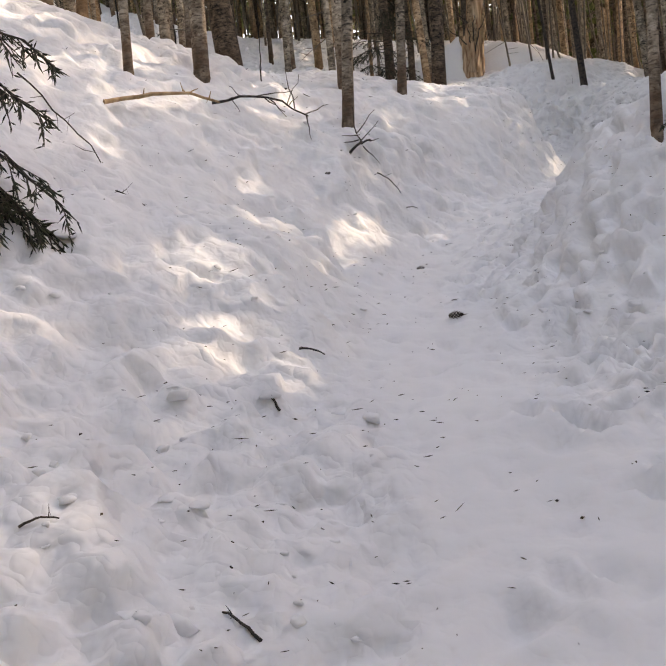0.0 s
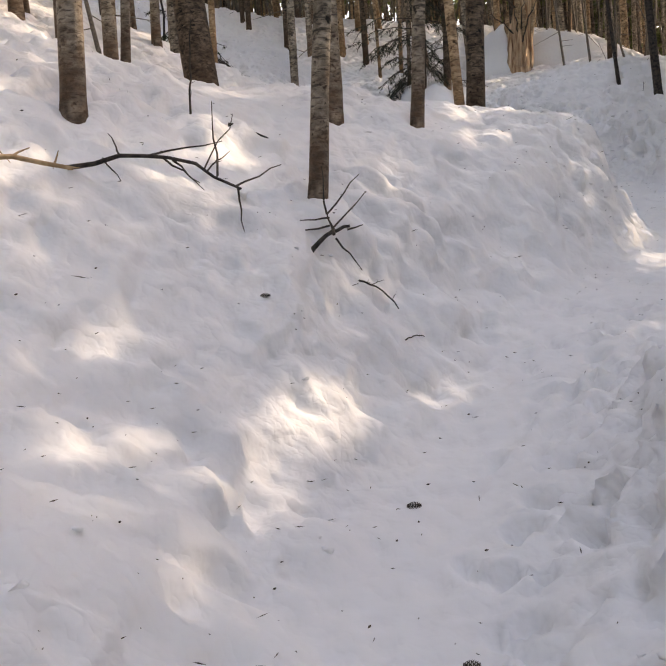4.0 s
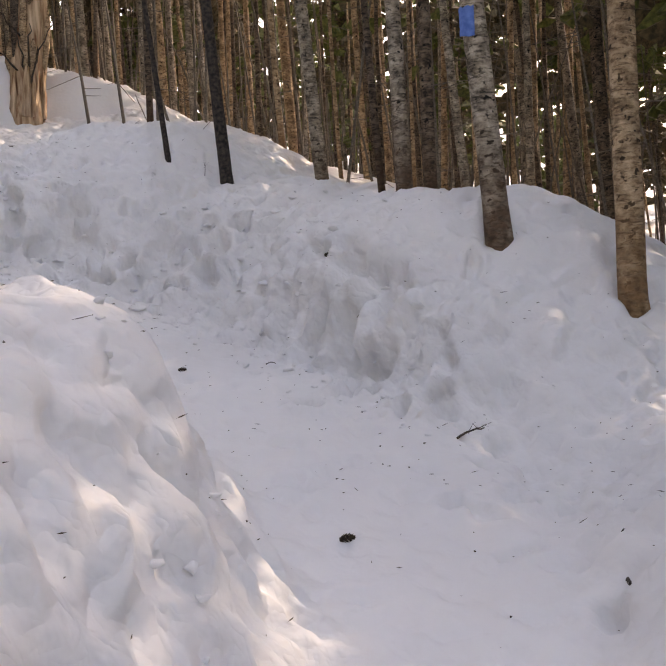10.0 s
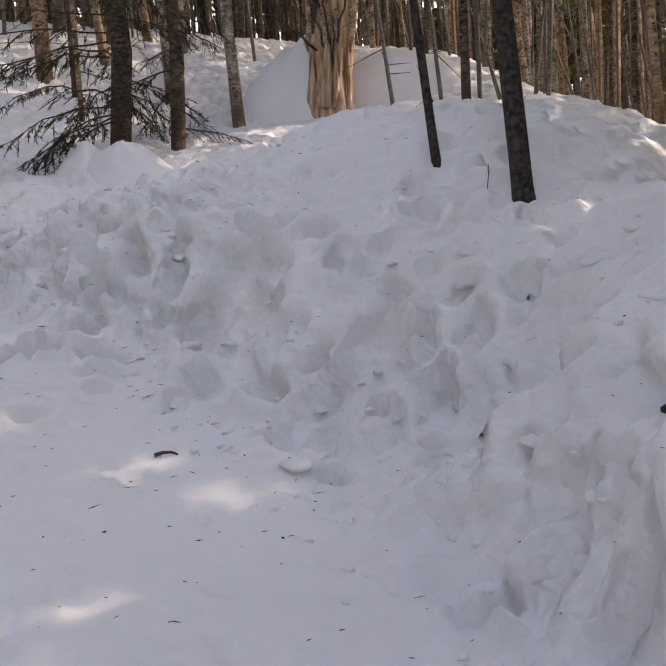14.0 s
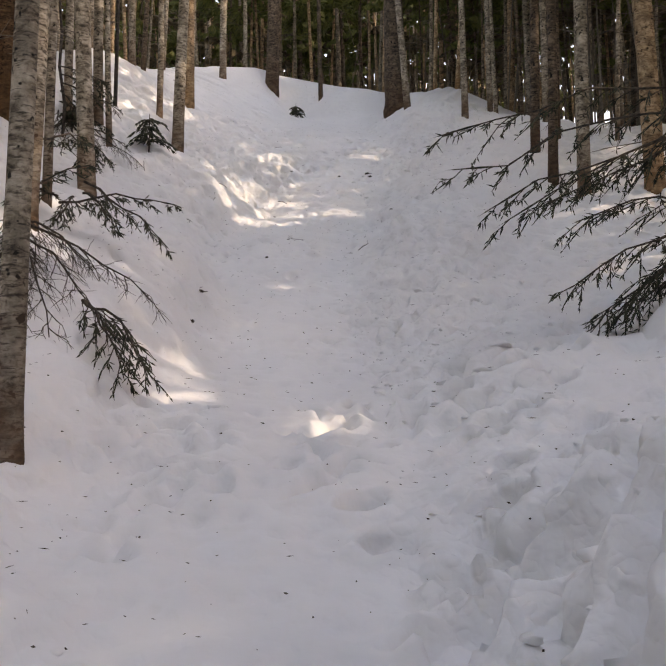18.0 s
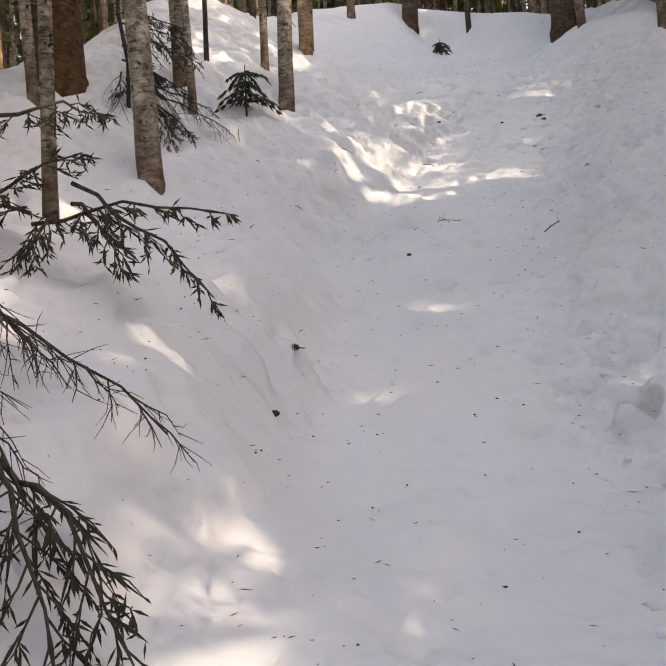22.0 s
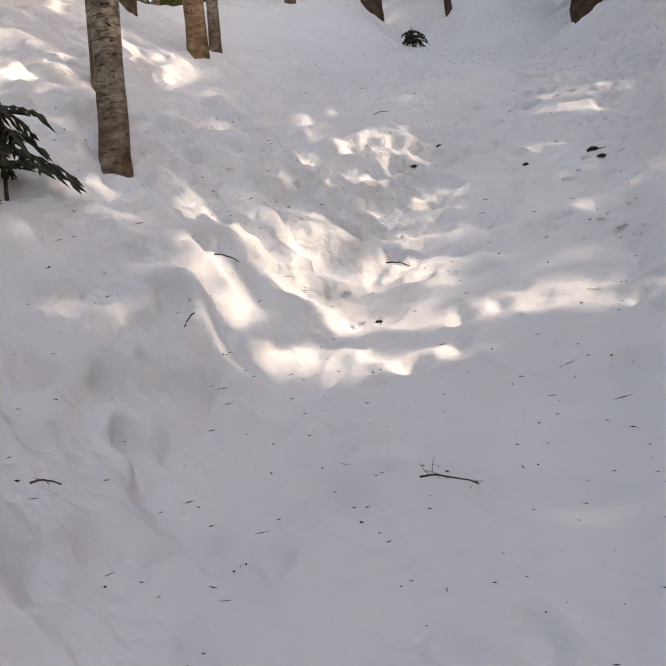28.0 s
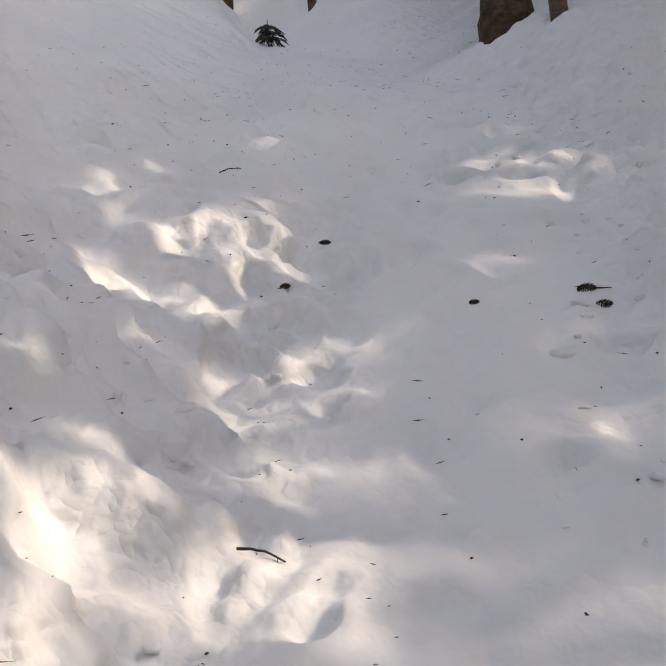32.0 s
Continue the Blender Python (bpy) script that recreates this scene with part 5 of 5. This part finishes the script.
# sticks and bark on the trail
STICKS = (
    (4.72, 12.72, 0.24, 0.007, 0.30, 3), (4.02, 10.84, 0.13, 0.006, 0.9, 1), (3.13, 9.99, 0.10, 0.004, 2.4, 2), (4.29, 14.45, 0.08, 0.004, 0.2, 1), (4.96, 14.20, 0.20, 0.004, 2.7, 2), (3.09, 9.80, 0.12, 0.005, 0.7, 2),
    (3.08, 9.57, 0.09, 0.004, 1.9, 1), (4.42, 11.9, 0.10, 0.005, 0.05, 0), (4.58, 12.1, 0.09, 0.006, 0.5, 1), (-3.89, 22.24, 0.12, 0.004, 2.2, 1), (-4.41, 23.20, 0.12, 0.004, 1.8, 2), (-0.11, 4.41, 0.12, 0.006, 0.15, 2),
    (-0.27, 3.70, 0.10, 0.006, 2.1, 4), (-0.30, 2.21, 0.15, 0.005, 2.3, 1), (-0.79, 2.32, 0.10, 0.004, 0.2, 1), (-2.55, 24.15, 0.14, 0.005, 0.3, 2), (-3.66, 24.27, 0.22, 0.004, 0.2, 4), (-5.13, 25.83, 0.14, 0.005, 0.4, 1), (-5.29, 24.72, 0.13, 0.004, 1.3, 2),
    (-4.99, 24.23, 0.12, 0.004, 2.0, 1), (-5.55, 23.5, 0.16, 0.004, 2.6, 3), (-5.02, 23.35, 0.14, 0.004, 0.4, 2), (-6.63, 27.56, 0.12, 0.004, 0.9, 1), (6.87, 17.75, 0.10, 0.02, 0.3, 0), (3.21, 16.02, 0.10, 0.009, 0.3, 1),
)
for n, (x, y, ln, r, a, k) in enumerate(STICKS):
    lying("twig", "small dark broken twig lying on the trodden snow", x, y, ln, r, a, 700 + n, BARK_BLACK if n % 2 else TWIG, k)


# ---- cones, bark flakes ----
def cone(x, y, ln, ang, seed, stalk=False):
    rng = np.random.default_rng(seed)
    ob = thing("spruce_cone", "small dark brown spruce cone lying on the snow", "cone", x, y, ground_at(x, y) + ln * 0.17, "cones on the snow", rz=ang)
    s = Shape()
    n = 9
    for i in range(n):
        u = i / (n - 1)
        r = ln * 0.24 * math.sin(math.pi * (0.12 + 0.82 * u)) ** 0.7
        for k in range(6):
            a = k * 1.047 + (i % 2) * 0.52
            c = np.array((ln * (u - 0.5), r * math.cos(a), r * math.sin(a)))
            o = np.array((ln * 0.11, c[1] * 0.5, c[2] * 0.5))
            w = np.array((0, -math.sin(a), math.cos(a))) * ln * 0.11
            s.add([c - w, c + w, c + o * 1.1, (c[0] - ln * 0.05, 0, 0)], [(0, 1, 2), (1, 0, 3), (2, 1, 3), (0, 2, 3)])
    part("cone_body", s, CONE, ob, soft=False)
    if stalk:
        t = Shape()
        t.tube([(ln * 0.4, 0, 0), (ln * 0.9, 0.01, -0.004), (ln * 1.5, -0.005, -0.006)], (0.004, 0.003, 0.0015), 4)
        part("stalk", t, TWIG, ob)


CONES = (
    (0.71, 5.32, 0.075, 0.1, 1), (0.78, 5.82, 0.045, 1.0, 0), (0.68, 6.72, 0.05, 0.2, 0), (3.47, 11.79, 0.06, -0.4, 0), (3.62, 14.32, 0.05, 0.3, 0), (4.89, 14.67, 0.06, 1.3, 0), (-2.07, 20.98, 0.065, -1.0, 1), (-1.78, 20.59, 0.05, 0.7, 0),
    (-2.64, 24.90, 0.07, 1.2, 1), (-5.94, 27.39, 0.06, 0.6, 0), (-4.73, 27.47, 0.07, 0.1, 1), (-4.65, 27.43, 0.06, 2.0, 0), (-4.88, 25.34, 0.04, 0.9, 0), (-5.84, 26.94, 0.045, 0.1, 0), (-6.14, 26.04, 0.035, 0.5, 0), (-5.13, 27.27, 0.04, 1.5, 0),
    (4.22, 11.05, 0.04, 0.7, 0), (-3.3, 23.3, 0.04, 0.5, 0), (0.65, 9.2, 0.04, 0.5, 0), (0.1, 7.4, 0.04, 0.9, 0),
)
for n, (x, y, ln, a, k) in enumerate(CONES):
    cone(x, y, ln, a, 800 + n, bool(k))


# ---- blue paint mark on a fir beside the trail ----
def blaze():
    x, y = 5.84, 13.87
    s = Shape()
    rng = np.random.default_rng(5)
    n, m, r = 9, 7, 0.0905
    pts = []
    for i in range(n):
        for j in range(m):
            a = math.atan2(-0.62, -0.78) + (j / (m - 1) - 0.5) * 1.25
            h = (i / (n - 1) - 0.5) * 0.20
            edge = 0.008 * rng.uniform(-1, 1) if i in (0, n - 1) or j in (0, m - 1) else 0.0
            pts.append((r * math.cos(a + edge * 4), r * math.sin(a + edge * 4), h + edge))
    s.add(pts, [(i * m + j, i * m + j + 1, (i + 1) * m + j + 1, (i + 1) * m + j) for i in range(n - 1) for j in range(m - 1)])
    for ob in bpy.data.objects:
        if ob.name.startswith("fir_tree") and math.hypot(ob.matrix_world.translation.x - x, ob.matrix_world.translation.y - y) < 0.01:
            b = part("blue_blaze", s, BLUE_PAINT, ob, "hand-painted blue trail mark on the bark")
            b.location = (-0.08 * BLAZE_UP, 0.03 * BLAZE_UP, BLAZE_UP)


BLAZE_UP = 1.5
blaze()


# ---- clods of snow and fallen needles ----
def ball(rng, r):
    t = (1 + 5**0.5) / 2
    v = np.array([(-1, t, 0), (1, t, 0), (-1, -t, 0), (1, -t, 0), (0, -1, t), (0, 1, t), (0, -1, -t), (0, 1, -t), (t, 0, -1), (t, 0, 1), (-t, 0, -1), (-t, 0, 1)]) / math.hypot(1, t)
    f = [(0, 11, 5), (0, 5, 1), (0, 1, 7), (0, 7, 10), (0, 10, 11), (1, 5, 9), (5, 11, 4), (11, 10, 2), (10, 7, 6), (7, 1, 8), (3, 9, 4), (3, 4, 2), (3, 2, 6), (3, 6, 8), (3, 8, 9), (4, 9, 5), (2, 4, 11), (6, 2, 10), (8, 6, 7), (9, 8, 1)]
    v, f = list(v), list(f)
    mid, out = {}, []
    for a, b, c in f:
        m = []
        for p, q in ((a, b), (b, c), (c, a)):
            k = (min(p, q), max(p, q))
            if k not in mid:
                w = v[p] + v[q]
                mid[k] = len(v)
                v.append(w / np.linalg.norm(w))
            m.append(mid[k])
        out += [(a, m[0], m[2]), (b, m[1], m[0]), (c, m[2], m[1]), (m[0], m[1], m[2])]
    v = np.array(v)
    cut = [rng.normal(0, 1, 3) for _ in range(8)]
    for q in cut:
        q = q / np.linalg.norm(q)
        over = np.maximum(v @ q - rng.uniform(0.30, 0.75), 0)
        v = v - over[:, None] * q
    v = v * (1 + 0.10 * rng.normal(0, 1, (len(v), 1)))
    return v * r * rng.uniform(0.7, 1.35, 3), np.array(out)


CLOD_ZONES = (
    (-0.45, 2.3, 0.7, 1.6, 260, 0.05), (1.9, 4.6, 0.8, 2.4, 260, 0.035), (2.5, 18.2, 1.0, 1.4, 420, 0.05), (0.3, 20.6, 0.7, 1.5, 240, 0.045), (-4.0, 28.3, 0.9, 1.5, 300, 0.05),
    (4.5, 14.9, 0.9, 1.9, 420, 0.045), (-5.3, 26.5, 0.8, 1.4, 200, 0.04), (2.75, 10.9, 0.30, 0.9, 120, 0.035), (3.6, 16.2, 0.8, 0.8, 160, 0.045), (-0.9, 22.0, 0.8, 1.0, 120, 0.04), (0.25, 6.3, 0.3, 1.4, 60, 0.04),
)


def clods():
    rng = np.random.default_rng(90)
    kits = [ball(rng, 1.0) for _ in range(9)]
    s = Shape()
    for zx, zy, rx, ry, count, size in CLOD_ZONES:
        p = np.stack([rng.normal(zx, rx * 0.7, count), rng.normal(zy, ry * 0.7, count)], 1)
        d = beside_trail(p[:, 0], p[:, 1])[0]
        p = p[(d > 0.45) & (rng.uniform(0, 1, count) < 0.45)]
        z = on_ground(p[:, 0], p[:, 1])
        for (x, y), h in zip(p, z):
            v, f = kits[rng.integers(9)]
            r = size * float(np.clip(rng.lognormal(-0.55, 0.45), 0.25, 1.5))
            a = rng.uniform(0, 6.28)
            c, q = math.cos(a), math.sin(a)
            w = v @ np.array(((c, q, 0), (-q, c, 0), (0, 0, 0.6))) * r
            s.add(w + np.array((x, y, h - r * 0.08)), [f])
    ob = new("snow_clods", s.mesh("snow_clods", SNOW))
    tagged(ob, "broken clods of snow scattered along the trodden banks", "snow", kind="stuff")


clods()


def litter():
    rng = np.random.default_rng(91)
    s = Shape()
    i = rng.integers(0, len(LINE), 14000)
    a = LINE[i]
    p = a[:, :2] + rng.normal(0, 1.5, (len(i), 2))
    thick = soft_noise(p[:, 0] * 0.7, p[:, 1] * 0.7, 70)
    d, _, side = beside_trail(p[:, 0], p[:, 1])
    keep = (rng.uniform(-1, 1, len(p)) < thick + 0.25) & (rng.uniform(0, 1, len(p)) < 0.35 + 0.65 * np.clip(d - 0.25, 0, 0.5) / 0.5)
    p = p[keep]
    z = on_ground(p[:, 0], p[:, 1])
    for (x, y), h in zip(p, z):
        ln = float(np.clip(rng.lognormal(math.log(0.022), 0.55), 0.008, 0.085))
        w = 0.0016 + 0.0012 * rng.uniform()
        if rng.uniform() < 0.12:
            ln, w = rng.uniform(0.012, 0.022), 0.005
        q = rng.uniform(0, 6.28)
        s.needle((x, y, h + 0.004), (math.cos(q), math.sin(q), rng.uniform(-0.1, 0.3)), ln, w)
    ob = new("needle_litter", s.mesh("needle_litter", LITTER, False))
    tagged(ob, "scattered brown needles and tiny twigs on the snow", "litter", kind="stuff")


litter()
